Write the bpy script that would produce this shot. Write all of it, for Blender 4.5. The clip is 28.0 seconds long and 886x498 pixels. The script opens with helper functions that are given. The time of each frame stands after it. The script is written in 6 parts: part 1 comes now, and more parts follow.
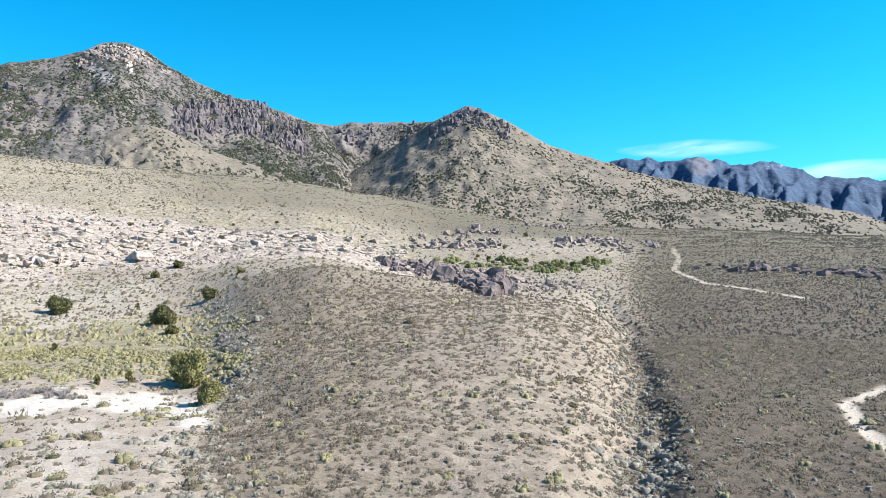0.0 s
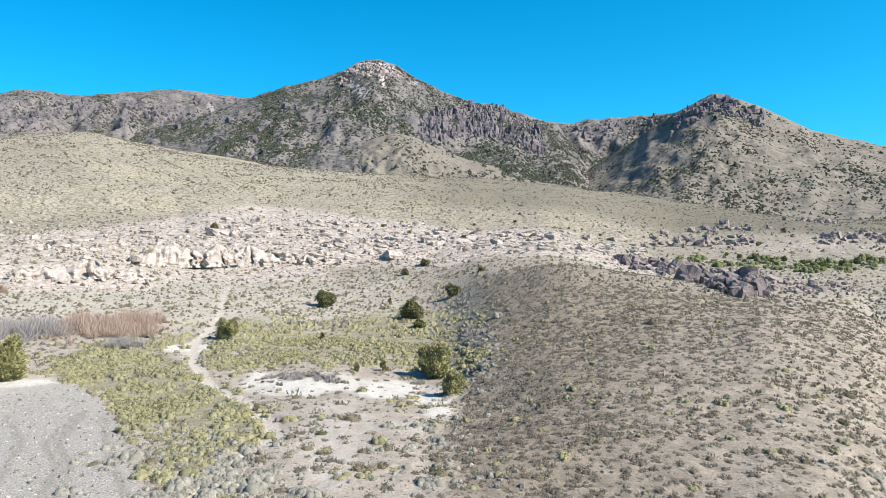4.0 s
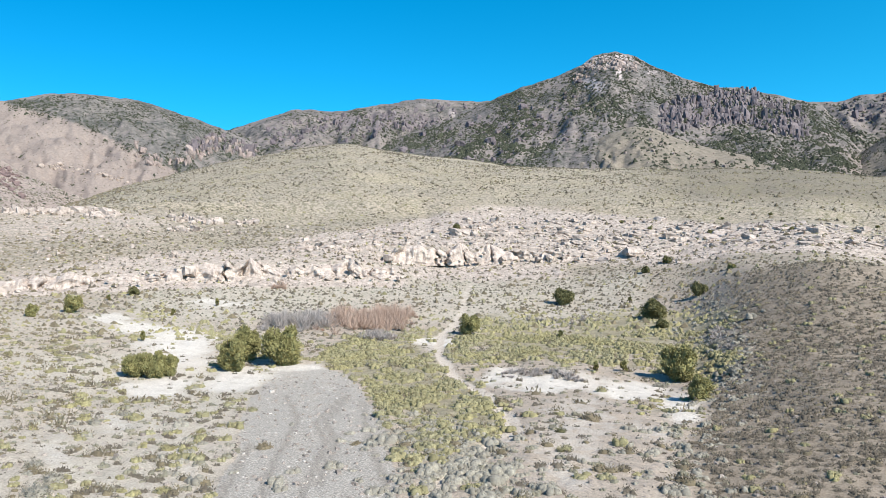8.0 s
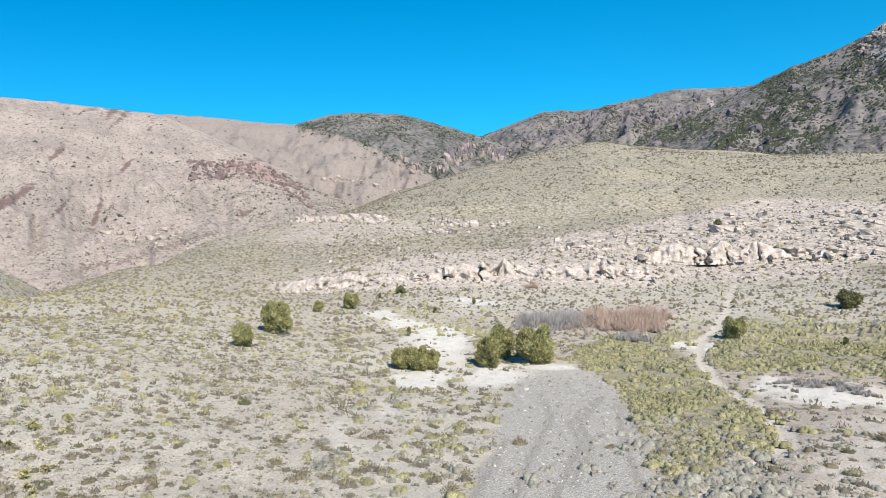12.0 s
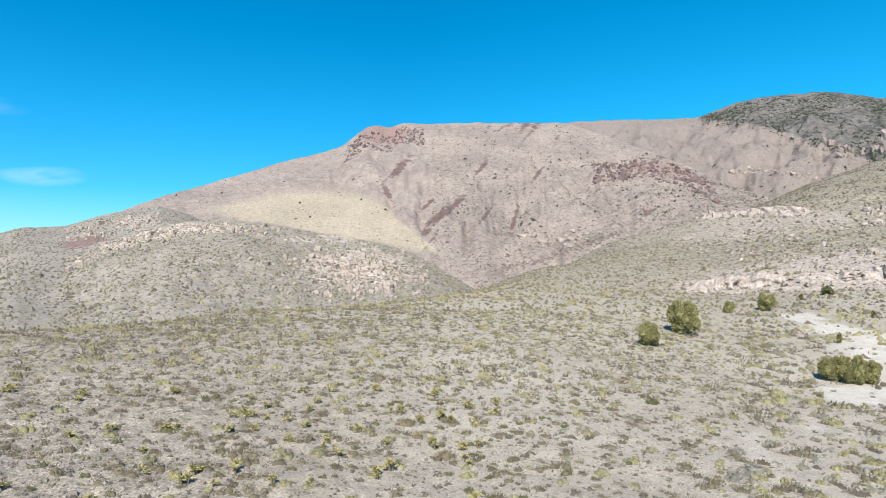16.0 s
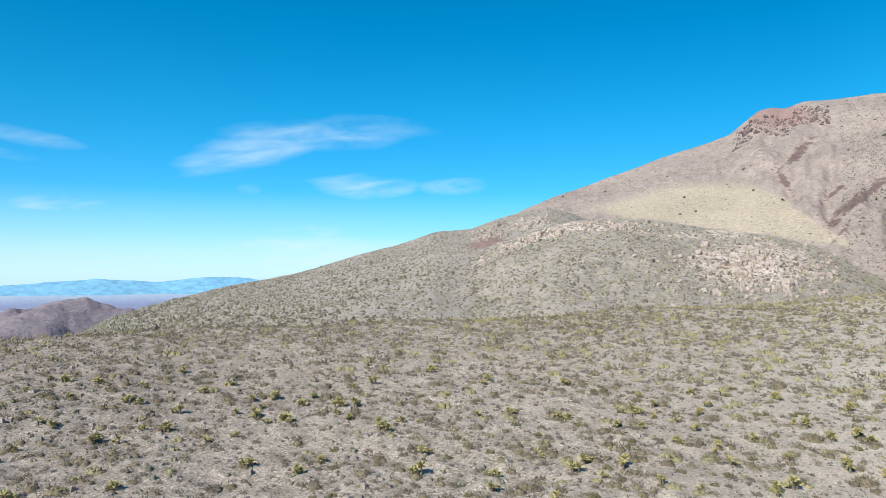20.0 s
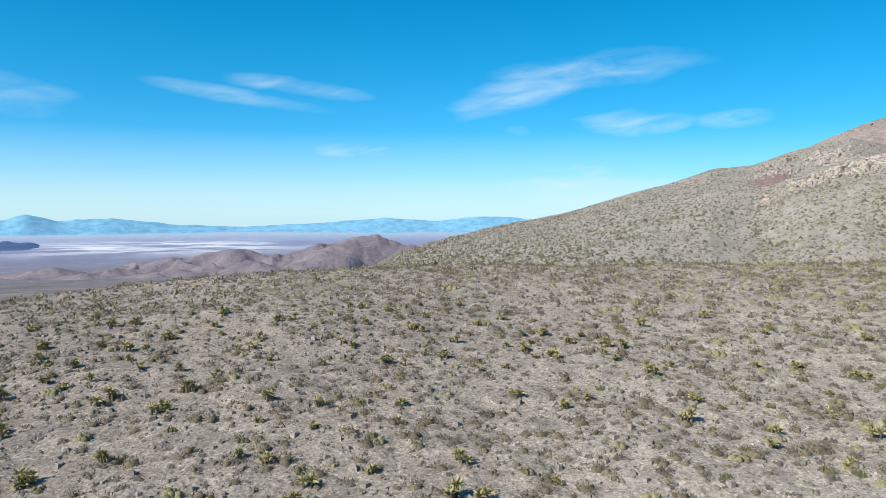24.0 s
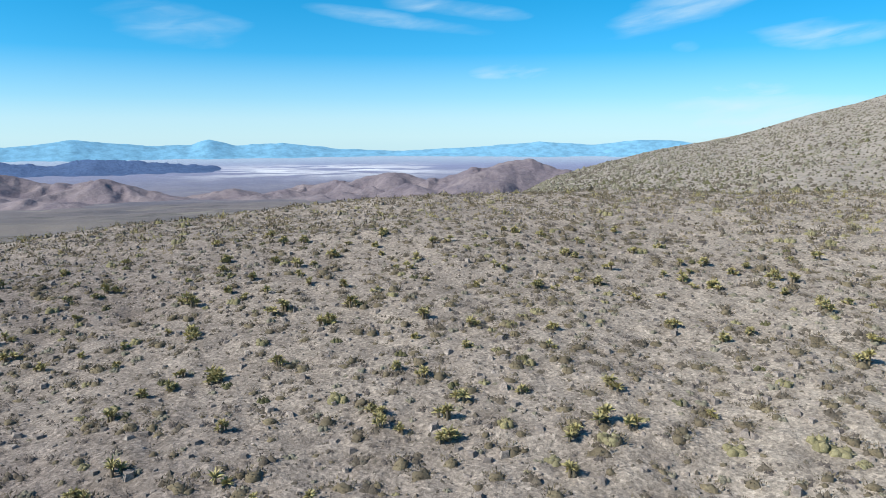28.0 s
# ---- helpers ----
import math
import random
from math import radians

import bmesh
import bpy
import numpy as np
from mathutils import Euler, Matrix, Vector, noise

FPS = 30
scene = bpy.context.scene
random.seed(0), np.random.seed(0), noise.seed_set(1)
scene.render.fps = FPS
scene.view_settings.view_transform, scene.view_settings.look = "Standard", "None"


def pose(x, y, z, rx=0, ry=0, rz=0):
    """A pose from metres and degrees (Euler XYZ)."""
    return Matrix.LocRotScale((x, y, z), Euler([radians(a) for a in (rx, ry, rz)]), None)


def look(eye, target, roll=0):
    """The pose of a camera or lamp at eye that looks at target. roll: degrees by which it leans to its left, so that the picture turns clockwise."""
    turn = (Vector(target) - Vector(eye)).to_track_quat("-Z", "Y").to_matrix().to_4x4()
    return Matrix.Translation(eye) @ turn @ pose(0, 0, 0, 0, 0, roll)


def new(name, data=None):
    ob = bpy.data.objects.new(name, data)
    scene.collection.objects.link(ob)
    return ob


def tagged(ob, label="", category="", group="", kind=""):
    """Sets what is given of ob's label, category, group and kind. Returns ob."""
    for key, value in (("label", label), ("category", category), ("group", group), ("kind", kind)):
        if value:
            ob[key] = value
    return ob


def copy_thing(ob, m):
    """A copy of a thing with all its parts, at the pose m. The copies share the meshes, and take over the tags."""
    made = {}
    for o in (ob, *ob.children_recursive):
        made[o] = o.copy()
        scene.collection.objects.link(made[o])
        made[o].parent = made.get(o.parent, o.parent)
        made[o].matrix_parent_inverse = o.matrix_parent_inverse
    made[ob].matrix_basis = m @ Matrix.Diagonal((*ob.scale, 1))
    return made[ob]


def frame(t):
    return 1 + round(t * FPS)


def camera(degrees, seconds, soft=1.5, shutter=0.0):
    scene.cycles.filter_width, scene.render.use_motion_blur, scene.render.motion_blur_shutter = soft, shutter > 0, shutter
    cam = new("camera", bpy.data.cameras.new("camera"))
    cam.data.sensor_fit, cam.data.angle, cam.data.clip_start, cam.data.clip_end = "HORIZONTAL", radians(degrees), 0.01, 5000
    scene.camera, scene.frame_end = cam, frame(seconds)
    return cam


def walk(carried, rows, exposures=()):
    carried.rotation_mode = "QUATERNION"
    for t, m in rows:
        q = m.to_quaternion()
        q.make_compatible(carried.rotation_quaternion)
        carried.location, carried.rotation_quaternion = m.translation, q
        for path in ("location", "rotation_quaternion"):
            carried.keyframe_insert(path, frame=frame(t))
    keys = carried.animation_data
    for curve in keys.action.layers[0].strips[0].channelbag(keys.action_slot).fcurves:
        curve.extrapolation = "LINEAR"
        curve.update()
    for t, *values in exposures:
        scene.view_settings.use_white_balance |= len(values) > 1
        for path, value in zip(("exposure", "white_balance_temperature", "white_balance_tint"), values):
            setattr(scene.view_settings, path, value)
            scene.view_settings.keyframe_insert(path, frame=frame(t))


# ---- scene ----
# ---------------- camera: hovers in one spot and turns to its left ----------------
EYE_Z = 13.0
cam = camera(64.06, 28.0, soft=0.8)


def aim(t, yaw, pitch, roll):
    return t, pose(0, 0, EYE_Z, 90 + pitch, 0, yaw) @ pose(0, 0, 0, 0, 0, roll)


PATH = [
    (0.0, 0.0, 2.452, -0.489), (0.5, 3.627, 2.481, -0.323), (1.0, 5.677, 2.462, -0.271),
    (1.5, 7.623, 2.43, -0.269), (2.0, 9.611, 2.422, -0.146), (2.5, 11.81, 2.43, -0.109),
    (3.0, 14.3, 2.426, -0.09), (3.5, 16.688, 2.41, -0.026), (5.5, 26.134, 2.343, 0.054),
    (6.0, 28.498, 2.273, 0.079), (6.5, 30.859, 2.262, 0.149), (7.0, 33.218, 2.241, 0.174),
    (7.5, 35.609, 2.226, 0.125), (8.0, 38.083, 2.206, 0.102), (8.5, 40.569, 2.202, 0.108),
    (9.0, 43.042, 2.191, 0.118), (9.5, 45.475, 2.202, 0.115), (10.0, 47.901, 2.23, 0.082),
    (10.5, 50.444, 2.223, 0.084), (11.0, 53.135, 2.209, 0.126), (11.5, 55.797, 2.193, 0.078),
    (13.5, 66.599, 2.102, 0.014), (14.0, 70.75, 2.076, -0.042), (14.5, 75.564, 2.073, -0.018),
    (15.0, 80.477, 2.076, 0.024), (15.5, 85.298, 2.063, -0.006), (16.0, 90.104, 2.1, -0.04),
    (16.5, 93.664, 2.086, -0.066), (17.0, 97.211, 2.066, -0.059), (17.5, 100.913, 2.048, -0.033),
    (18.0, 104.717, 2.018, -0.079), (18.5, 108.654, 2.009, -0.031), (19.0, 112.583, 1.976, -0.04),
    (19.5, 116.506, 1.942, -0.064), (20.0, 120.444, 1.905, -0.08), (20.5, 124.447, 1.878, -0.084),
    (21.0, 128.092, 1.804, -0.002), (21.5, 130.695, 1.768, 0.023), (23.5, 139.937, -2.218, 0.079),
    (24.0, 141.803, -2.94, 0.016), (24.5, 143.865, -2.984, -0.012), (25.0, 146.428, -3.009, 0.015),
    (25.5, 148.944, -3.059, -0.015), (26.0, 150.74, -3.696, -0.033), (26.5, 152.081, -4.441, -0.071),
    (27.0, 153.026, -6.113, -0.157), (27.5, 153.485, -8.381, -0.146), (28.0, 154.229, -9.013, -0.245),
]
walk(cam, [aim(*p) for p in PATH], exposures=[(0, 1.14), (3, 1.02), (8, 0.88), (14, 0.76), (20, 0.60), (28, 0.52)])

# ---------------- light ----------------
SUN_EL, SUN_AZ = 40.0, -97.0          # azimuths run to the left from +Y
world = bpy.data.worlds.new("sky")
scene.world = world
world.use_nodes = True


def node(nt, kind, **kw):
    n = nt.nodes.new(kind)
    for k, v in kw.items():
        if k in n.inputs:
            n.inputs[k].default_value = v
    return n


def math_node(nt, op, a, b=None, clamp=False):
    n = nt.nodes.new("ShaderNodeMath")
    n.operation = op
    n.use_clamp = clamp
    for i, v in enumerate((a, b)):
        if v is None:
            continue
        if isinstance(v, (int, float)):
            n.inputs[i].default_value = v
        else:
            nt.links.new(v, n.inputs[i])
    return n.outputs[0]


def ramp(nt, fac, stops):
    n = nt.nodes.new("ShaderNodeValToRGB")
    el = n.color_ramp.elements
    while len(el) < len(stops):
        el.new(0.5)
    for e, (p, c) in zip(el, stops):
        e.position = p
        e.color = (c, c, c, 1) if isinstance(c, (int, float)) else (*c, 1)
    nt.links.new(fac, n.inputs[0])
    return n.outputs[0]


def mix(nt, fac, a, b, blend="MIX"):
    n = nt.nodes.new("ShaderNodeMix")
    n.data_type = "RGBA"
    n.blend_type = blend
    for key, v in ((0, fac), (6, a), (7, b)):
        if isinstance(v, (int, float)):
            n.inputs[key].default_value = v
        elif isinstance(v, tuple):
            n.inputs[key].default_value = (*v, 1)
        else:
            nt.links.new(v, n.inputs[key])
    return n.outputs[2]


CIRRUS = (
    (135.5, 9.7, 8.0, 1.7, -0.24, 0.9), (130.0, 11.0, 9.0, 1.5, -0.04, 0.55), (127.0, 7.0, 5.0, 1.1, 0.02, 0.9), (119.5, 6.9, 3.2, 0.9, -0.05, 0.8), (148.3, 4.8, 4.0, 0.8, 0.05, 0.8), (154.5, 3.2, 2.8, 0.5, -0.06, 0.8),
    (154.0, 9.8, 6.5, 0.8, 0.10, 0.7), (135.8, 6.5, 1.2, 0.5, 0.0, 0.5), (131.0, 2.0, 9.5, 1.7, 0.03, 0.95), (158.0, 9.0, 8.0, 0.7, 0.13, 0.6),
    (164.6, 3.3, 1.3, 0.6, -0.35, 1.0), (155.7, 2.8, 2.2, 0.5, 0.0, 0.8), (174.0, 8.0, 5.5, 1.6, 0.1, 0.4), (172.0, 7.5, 2.0, 1.0, 0.2, 0.4), (180.0, 3.8, 2.0, 0.8, -0.3, 0.7),
    (-20.0, 9.7, 6.0, 0.65, 0.03, 1.0), (-31.0, 7.3, 5.0, 0.8, 0.0, 0.9))


def make_sky():
    nt = world.node_tree
    nt.nodes.clear()
    out = nt.nodes.new("ShaderNodeOutputWorld")
    bg = nt.nodes.new("ShaderNodeBackground")
    bg.inputs[1].default_value = 0.11
    sky = nt.nodes.new("ShaderNodeTexSky")
    sky.sky_type = "NISHITA"
    sky.sun_disc = False
    sky.sun_elevation = radians(SUN_EL)
    sky.sun_rotation = radians(-SUN_AZ)
    sky.altitude = 1600
    sky.air_density = 1.0
    sky.dust_density = 0.15
    sky.ozone_density = 4.0
    hsv = node(nt, "ShaderNodeHueSaturation", Saturation=1.14, Value=1.0)

    tc = nt.nodes.new("ShaderNodeTexCoord")
    sep = nt.nodes.new("ShaderNodeSeparateXYZ")
    nt.links.new(tc.outputs["Generated"], sep.inputs[0])
    tint = mix(nt, ramp(nt, sep.outputs[2], [(0.0, 0.0), (0.22, 1.0)]), (0.50, 0.83, 1.0), (0.46, 0.985, 0.995))
    tint = mix(nt, ramp(nt, sep.outputs[2], [(0.42, 0.0), (0.80, 1.0)]), tint, (0.92, 0.98, 1.0))
    # azimuth (to the left from +Y) and elevation of the sky's points, in degrees
    az = math_node(nt, "MULTIPLY", math_node(nt, "ARCTAN2", math_node(nt, "MULTIPLY", sep.outputs[0], -1.0), sep.outputs[1]), 57.2958)
    # the clear sky is deepest on the side away from the sun
    across = ramp(nt, math_node(nt, "ADD", math_node(nt, "DIVIDE", az, 360.0), 0.5), [(0.0, (0.90, 0.90, 0.95)), (0.22, (1.06, 1.06, 1.06)), (0.5, (1.06, 1.09, 1.07)), (0.63, (1.0, 1.02, 1.04)), (0.76, (0.79, 0.80, 0.85)), (0.9, (0.93, 0.94, 0.99)), (1.0, (0.90, 0.90, 0.95))])
    tint = mix(nt, 1.0, tint, across, "MULTIPLY")
    nt.links.new(mix(nt, 1.0, sky.outputs[0], tint, "MULTIPLY"), hsv.inputs["Color"])
    el = math_node(nt, "MULTIPLY", math_node(nt, "ARCSINE", sep.outputs[2]), 57.2958)
    cmb = nt.nodes.new("ShaderNodeCombineXYZ")
    nt.links.new(math_node(nt, "MULTIPLY", az, 0.1), cmb.inputs[0])
    nt.links.new(math_node(nt, "MULTIPLY", math_node(nt, "ADD", el, math_node(nt, "MULTIPLY", az, 0.10)), 0.42), cmb.inputs[1])
    n1 = node(nt, "ShaderNodeTexNoise", Scale=0.9, Detail=5.0, Roughness=0.5, Distortion=0.3)
    n2 = node(nt, "ShaderNodeTexNoise", Scale=2.2, Detail=8.0, Roughness=0.55, Distortion=0.5)
    for n in (n1, n2):
        nt.links.new(cmb.outputs[0], n.inputs["Vector"])
    wisps = ramp(nt, n2.outputs[0], [(0.34, 0.0), (0.76, 0.9)])
    ragged = math_node(nt, "MULTIPLY", math_node(nt, "SUBTRACT", n1.outputs[0], 0.5), 3.0)
    cov = None
    # thin cirrus over the open valley: azimuth, elevation, half width, half height, lean, cover
    for a0, e0, da, de, lean, k in CIRRUS:
        x = math_node(nt, "SUBTRACT", az, a0)
        y = math_node(nt, "SUBTRACT", math_node(nt, "SUBTRACT", el, e0), math_node(nt, "MULTIPLY", x, lean))
        d = math_node(nt, "ADD", math_node(nt, "POWER", math_node(nt, "ABSOLUTE", math_node(nt, "DIVIDE", x, da)), 2.0), math_node(nt, "POWER", math_node(nt, "ABSOLUTE", math_node(nt, "DIVIDE", y, de)), 2.0))
        m = math_node(nt, "MULTIPLY", math_node(nt, "SUBTRACT", math_node(nt, "ADD", 1.0, ragged), d), k, True)
        cov = m if cov is None else math_node(nt, "MAXIMUM", cov, m)
    cov = math_node(nt, "MULTIPLY", cov, math_node(nt, "ADD", math_node(nt, "MULTIPLY", wisps, 0.72), 0.10), True)
    # a veil low over the valley's horizon
    side = ramp(nt, math_node(nt, "MULTIPLY", az, 0.005), [(0.45, 0.0), (0.66, 1.0)])
    side_b = ramp(nt, math_node(nt, "MULTIPLY", az, -0.005), [(0.60, 0.0), (0.70, 1.0)])
    veil = math_node(nt, "MULTIPLY", math_node(nt, "MAXIMUM", side, side_b), ramp(nt, math_node(nt, "MULTIPLY", el, 0.05), [(0.0, 0.60), (0.07, 0.56), (0.15, 0.30), (0.32, 0.0)]))
    bx = math_node(nt, "POWER", math_node(nt, "ABSOLUTE", math_node(nt, "DIVIDE", math_node(nt, "SUBTRACT", az, 130.0), 13.0)), 2.0)
    by = math_node(nt, "POWER", math_node(nt, "ABSOLUTE", math_node(nt, "DIVIDE", math_node(nt, "SUBTRACT", el, 1.2), 1.9)), 4.0)
    bank = math_node(nt, "MULTIPLY", math_node(nt, "SUBTRACT", math_node(nt, "ADD", 1.1, math_node(nt, "MULTIPLY", ragged, 0.25)), math_node(nt, "ADD", bx, by)), 0.9, True)
    veil = math_node(nt, "MAXIMUM", veil, math_node(nt, "MULTIPLY", bank, math_node(nt, "ADD", math_node(nt, "MULTIPLY", wisps, 0.35), 0.58)))
    cov = math_node(nt, "MAXIMUM", cov, veil, True)
    col = mix(nt, cov, hsv.outputs[0], (4.5, 5.7, 6.4))
    nt.links.new(col, bg.inputs[0])
    nt.links.new(bg.outputs[0], out.inputs[0])


make_sky()
sun_data = bpy.data.lights.new("sun", "SUN")
sun_data.energy = 4.6
sun_data.angle = radians(0.53)
sun_data.color = (1.0, 0.955, 0.89)
sun = new("sun", sun_data)
_d = Vector((-math.sin(radians(SUN_AZ)) * math.cos(radians(SUN_EL)), math.cos(radians(SUN_AZ)) * math.cos(radians(SUN_EL)), math.sin(radians(SUN_EL))))
sun.matrix_world = look(tuple(_d * 500), (0, 0, 0))


# ---------------- materials ----------------
def rough_mat(name, build, rough=0.95, bump=0.3, bump_scale=2.0, spec=0.15):
    """A matt outdoor surface. build(nt, pos) returns the colour socket."""
    m = bpy.data.materials.new(name)
    m.use_nodes = True
    nt = m.node_tree
    b = nt.nodes["Principled BSDF"]
    b.inputs["Roughness"].default_value = rough
    b.inputs["Specular IOR Level"].default_value = spec
    geo = nt.nodes.new("ShaderNodeNewGeometry")
    nt.links.new(build(nt, geo), b.inputs["Base Color"])
    if bump:
        n = node(nt, "ShaderNodeTexNoise", Scale=bump_scale, Detail=5.0, Roughness=0.65)
        nt.links.new(geo.outputs["Position"], n.inputs["Vector"])
        bp = node(nt, "ShaderNodeBump", Strength=bump, Distance=0.4 / bump_scale)
        nt.links.new(n.outputs[0], bp.inputs["Height"])
        nt.links.new(bp.outputs[0], b.inputs["Normal"])
    return m


def noise_at(nt, geo, scale, detail=4.0, rough=0.6, dist=0.0, sc=None):
    n = node(nt, "ShaderNodeTexNoise", Scale=scale, Detail=detail, Roughness=rough, Distortion=dist)
    src = geo.outputs["Position"]
    if sc:
        mp = nt.nodes.new("ShaderNodeMapping")
        mp.inputs["Scale"].default_value = sc
        nt.links.new(src, mp.inputs[0])
        src = mp.outputs[0]
    nt.links.new(src, n.inputs["Vector"])
    return n.outputs[0]


def attr(nt, name):
    n = nt.nodes.new("ShaderNodeAttribute")
    n.attribute_name = name
    return n.outputs["Fac"]


def ground_colour(nt, geo):
    big = noise_at(nt, geo, 0.035, 4, 0.6)
    mid = noise_at(nt, geo, 0.6, 5, 0.65)
    fine = noise_at(nt, geo, 7.0, 3, 0.7)
    soil = mix(nt, ramp(nt, big, [(0.35, 0), (0.65, 1)]), (0.40, 0.33, 0.255), (0.34, 0.285, 0.225))
    c = mix(nt, ramp(nt, mid, [(0.4, 0), (0.62, 1)]), soil, (0.29, 0.245, 0.20))
    c = mix(nt, attr(nt, "fan"), c, mix(nt, ramp(nt, big, [(0.4, 0), (0.6, 1)]), (0.375, 0.315, 0.235), (0.325, 0.278, 0.215)))

    def zone(name, lo=0.40, hi=0.60):
        # the zone's edge is broken up by the soil's own unevenness
        return ramp(nt, math_node(nt, "ADD", attr(nt, name), math_node(nt, "MULTIPLY", math_node(nt, "SUBTRACT", mid, 0.5), 1.3)), [(lo, 0), (hi, 1)])
    c = mix(nt, math_node(nt, "MULTIPLY", attr(nt, "pale"), ramp(nt, big, [(0.3, 0.3), (0.6, 0.9)])), c, (0.44, 0.397, 0.322))
    c = mix(nt, attr(nt, "stony"), c, mix(nt, ramp(nt, mid, [(0.38, 0), (0.62, 1)]), (0.395, 0.34, 0.27), (0.285, 0.242, 0.192)))
    # shading of the slope falling away on the left, painted into the soil colour
    c = mix(nt, math_node(nt, "MULTIPLY", attr(nt, "slope_shade"), ramp(nt, big, [(0.35, 0.55), (0.6, 1.0)])), c, mix(nt, ramp(nt, mid, [(0.38, 0), (0.62, 1)]), (0.245, 0.205, 0.172), (0.165, 0.138, 0.117)))
    c = mix(nt, math_node(nt, "MULTIPLY", zone("brown", 0.10, 0.85), 0.85), c, mix(nt, ramp(nt, mid, [(0.35, 0), (0.65, 1)]), (0.245, 0.197, 0.142), (0.185, 0.149, 0.109)))
    c = mix(nt, zone("gravel"), c, mix(nt, ramp(nt, fine, [(0.45, 0), (0.7, 1)]), (0.325, 0.294, 0.25), (0.40, 0.363, 0.31)))
    c = mix(nt, zone("sand", 0.30, 0.78), c, mix(nt, ramp(nt, mid, [(0.4, 0), (0.7, 1)]), (0.575, 0.525, 0.455), (0.455, 0.405, 0.34)))
    c = mix(nt, zone("slick"), c, mix(nt, ramp(nt, mid, [(0.38, 0), (0.6, 1)]), (0.525, 0.442, 0.375), (0.405, 0.338, 0.285)))
    c = mix(nt, math_node(nt, "MULTIPLY", zone("meadow", 0.25, 0.8), 0.8), c, mix(nt, ramp(nt, mid, [(0.38, 0), (0.62, 1)]), (0.30, 0.262, 0.165), (0.19, 0.168, 0.105)))
    c = mix(nt, zone("trail", 0.40, 0.6), c, (0.46, 0.397, 0.326))
    c = mix(nt, math_node(nt, "MULTIPLY", zone("rust", 0.2, 0.8), 0.9), c, mix(nt, ramp(nt, mid, [(0.35, 0), (0.65, 1)]), (0.135, 0.108, 0.08), (0.096, 0.079, 0.062)))
    c = mix(nt, math_node(nt, "MULTIPLY", attr(nt, "track"), 0.55), c, (0.20, 0.172, 0.14))
    # the valley floor: streaks of scrub, old washes and pale grass
    plain = mix(nt, ramp(nt, noise_at(nt, geo, 0.004, 5, 0.6), [(0.4, 0), (0.6, 1)]), (0.185, 0.16, 0.15), (0.125, 0.112, 0.115))
    plain = mix(nt, ramp(nt, noise_at(nt, geo, 0.009, 4, 0.6, 0.6), [(0.56, 0), (0.66, 0.7)]), plain, (0.26, 0.235, 0.185))
    plain = mix(nt, ramp(nt, noise_at(nt, geo, 0.013, 5, 0.65, 0.8), [(0.55, 0), (0.64, 0.75)]), plain, (0.075, 0.07, 0.07))
    c = mix(nt, attr(nt, "far"), c, plain)
    # distance haze put into the floor's colour: lavender, then pale blue farthest out
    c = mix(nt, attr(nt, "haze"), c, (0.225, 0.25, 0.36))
    c = mix(nt, attr(nt, "far_haze"), c, (0.34, 0.42, 0.50))
    c = mix(nt, attr(nt, "playa"), c, (0.72, 0.73, 0.73))
    # the far scrub, too small to stand as plants
    speck = noise_at(nt, geo, 0.75, 3, 0.7)
    speck2 = noise_at(nt, geo, 0.05, 3, 0.6)
    c = mix(nt, math_node(nt, "MULTIPLY", attr(nt, "scrub"), ramp(nt, speck, [(0.47, 0), (0.54, 0.9)])), c, mix(nt, ramp(nt, speck2, [(0.4, 0), (0.6, 1)]), (0.20, 0.18, 0.11), (0.165, 0.15, 0.11)))
    # loose gravel: every little stone its own shade
    vor = node(nt, "ShaderNodeTexVoronoi", Scale=7.5, Randomness=1.0)
    nt.links.new(geo.outputs["Position"], vor.inputs["Vector"])
    sepc = nt.nodes.new("ShaderNodeSeparateColor")
    nt.links.new(vor.outputs["Color"], sepc.inputs[0])
    peb = ramp(nt, sepc.outputs[0], [(0.0, 0.55), (0.3, 0.9), (0.75, 1.05), (1.0, 1.5)])
    c = mix(nt, math_node(nt, "MULTIPLY", math_node(nt, "MAXIMUM", attr(nt, "stony"), math_node(nt, "MULTIPLY", attr(nt, "gravel"), 0.45)), 0.75), c, mix(nt, 1.0, c, peb, "MULTIPLY"))
    # cracks in the bare rock
    vc = node(nt, "ShaderNodeTexVoronoi", Scale=0.42, Randomness=1.0)
    vc.feature = "DISTANCE_TO_EDGE"
    wob = node(nt, "ShaderNodeTexNoise", Scale=0.5, Detail=4.0)
    nt.links.new(geo.outputs["Position"], wob.inputs["Vector"])
    add = nt.nodes.new("ShaderNodeVectorMath")
    add.operation = "MULTIPLY_ADD"
    nt.links.new(wob.outputs["Color"], add.inputs[0])
    add.inputs[1].default_value = (3, 3, 3)
    nt.links.new(geo.outputs["Position"], add.inputs[2])
    nt.links.new(add.outputs[0], vc.inputs["Vector"])
    crack = ramp(nt, vc.outputs["Distance"], [(0.02, 0.45), (0.14, 1.0)])
    c = mix(nt, math_node(nt, "MULTIPLY", attr(nt, "slick"), 0.55), c, mix(nt, 1.0, c, crack, "MULTIPLY"))
    grit = ramp(nt, fine, [(0.32, 0.62), (0.68, 1.24)])
    return mix(nt, 1.0, c, grit, "MULTIPLY")


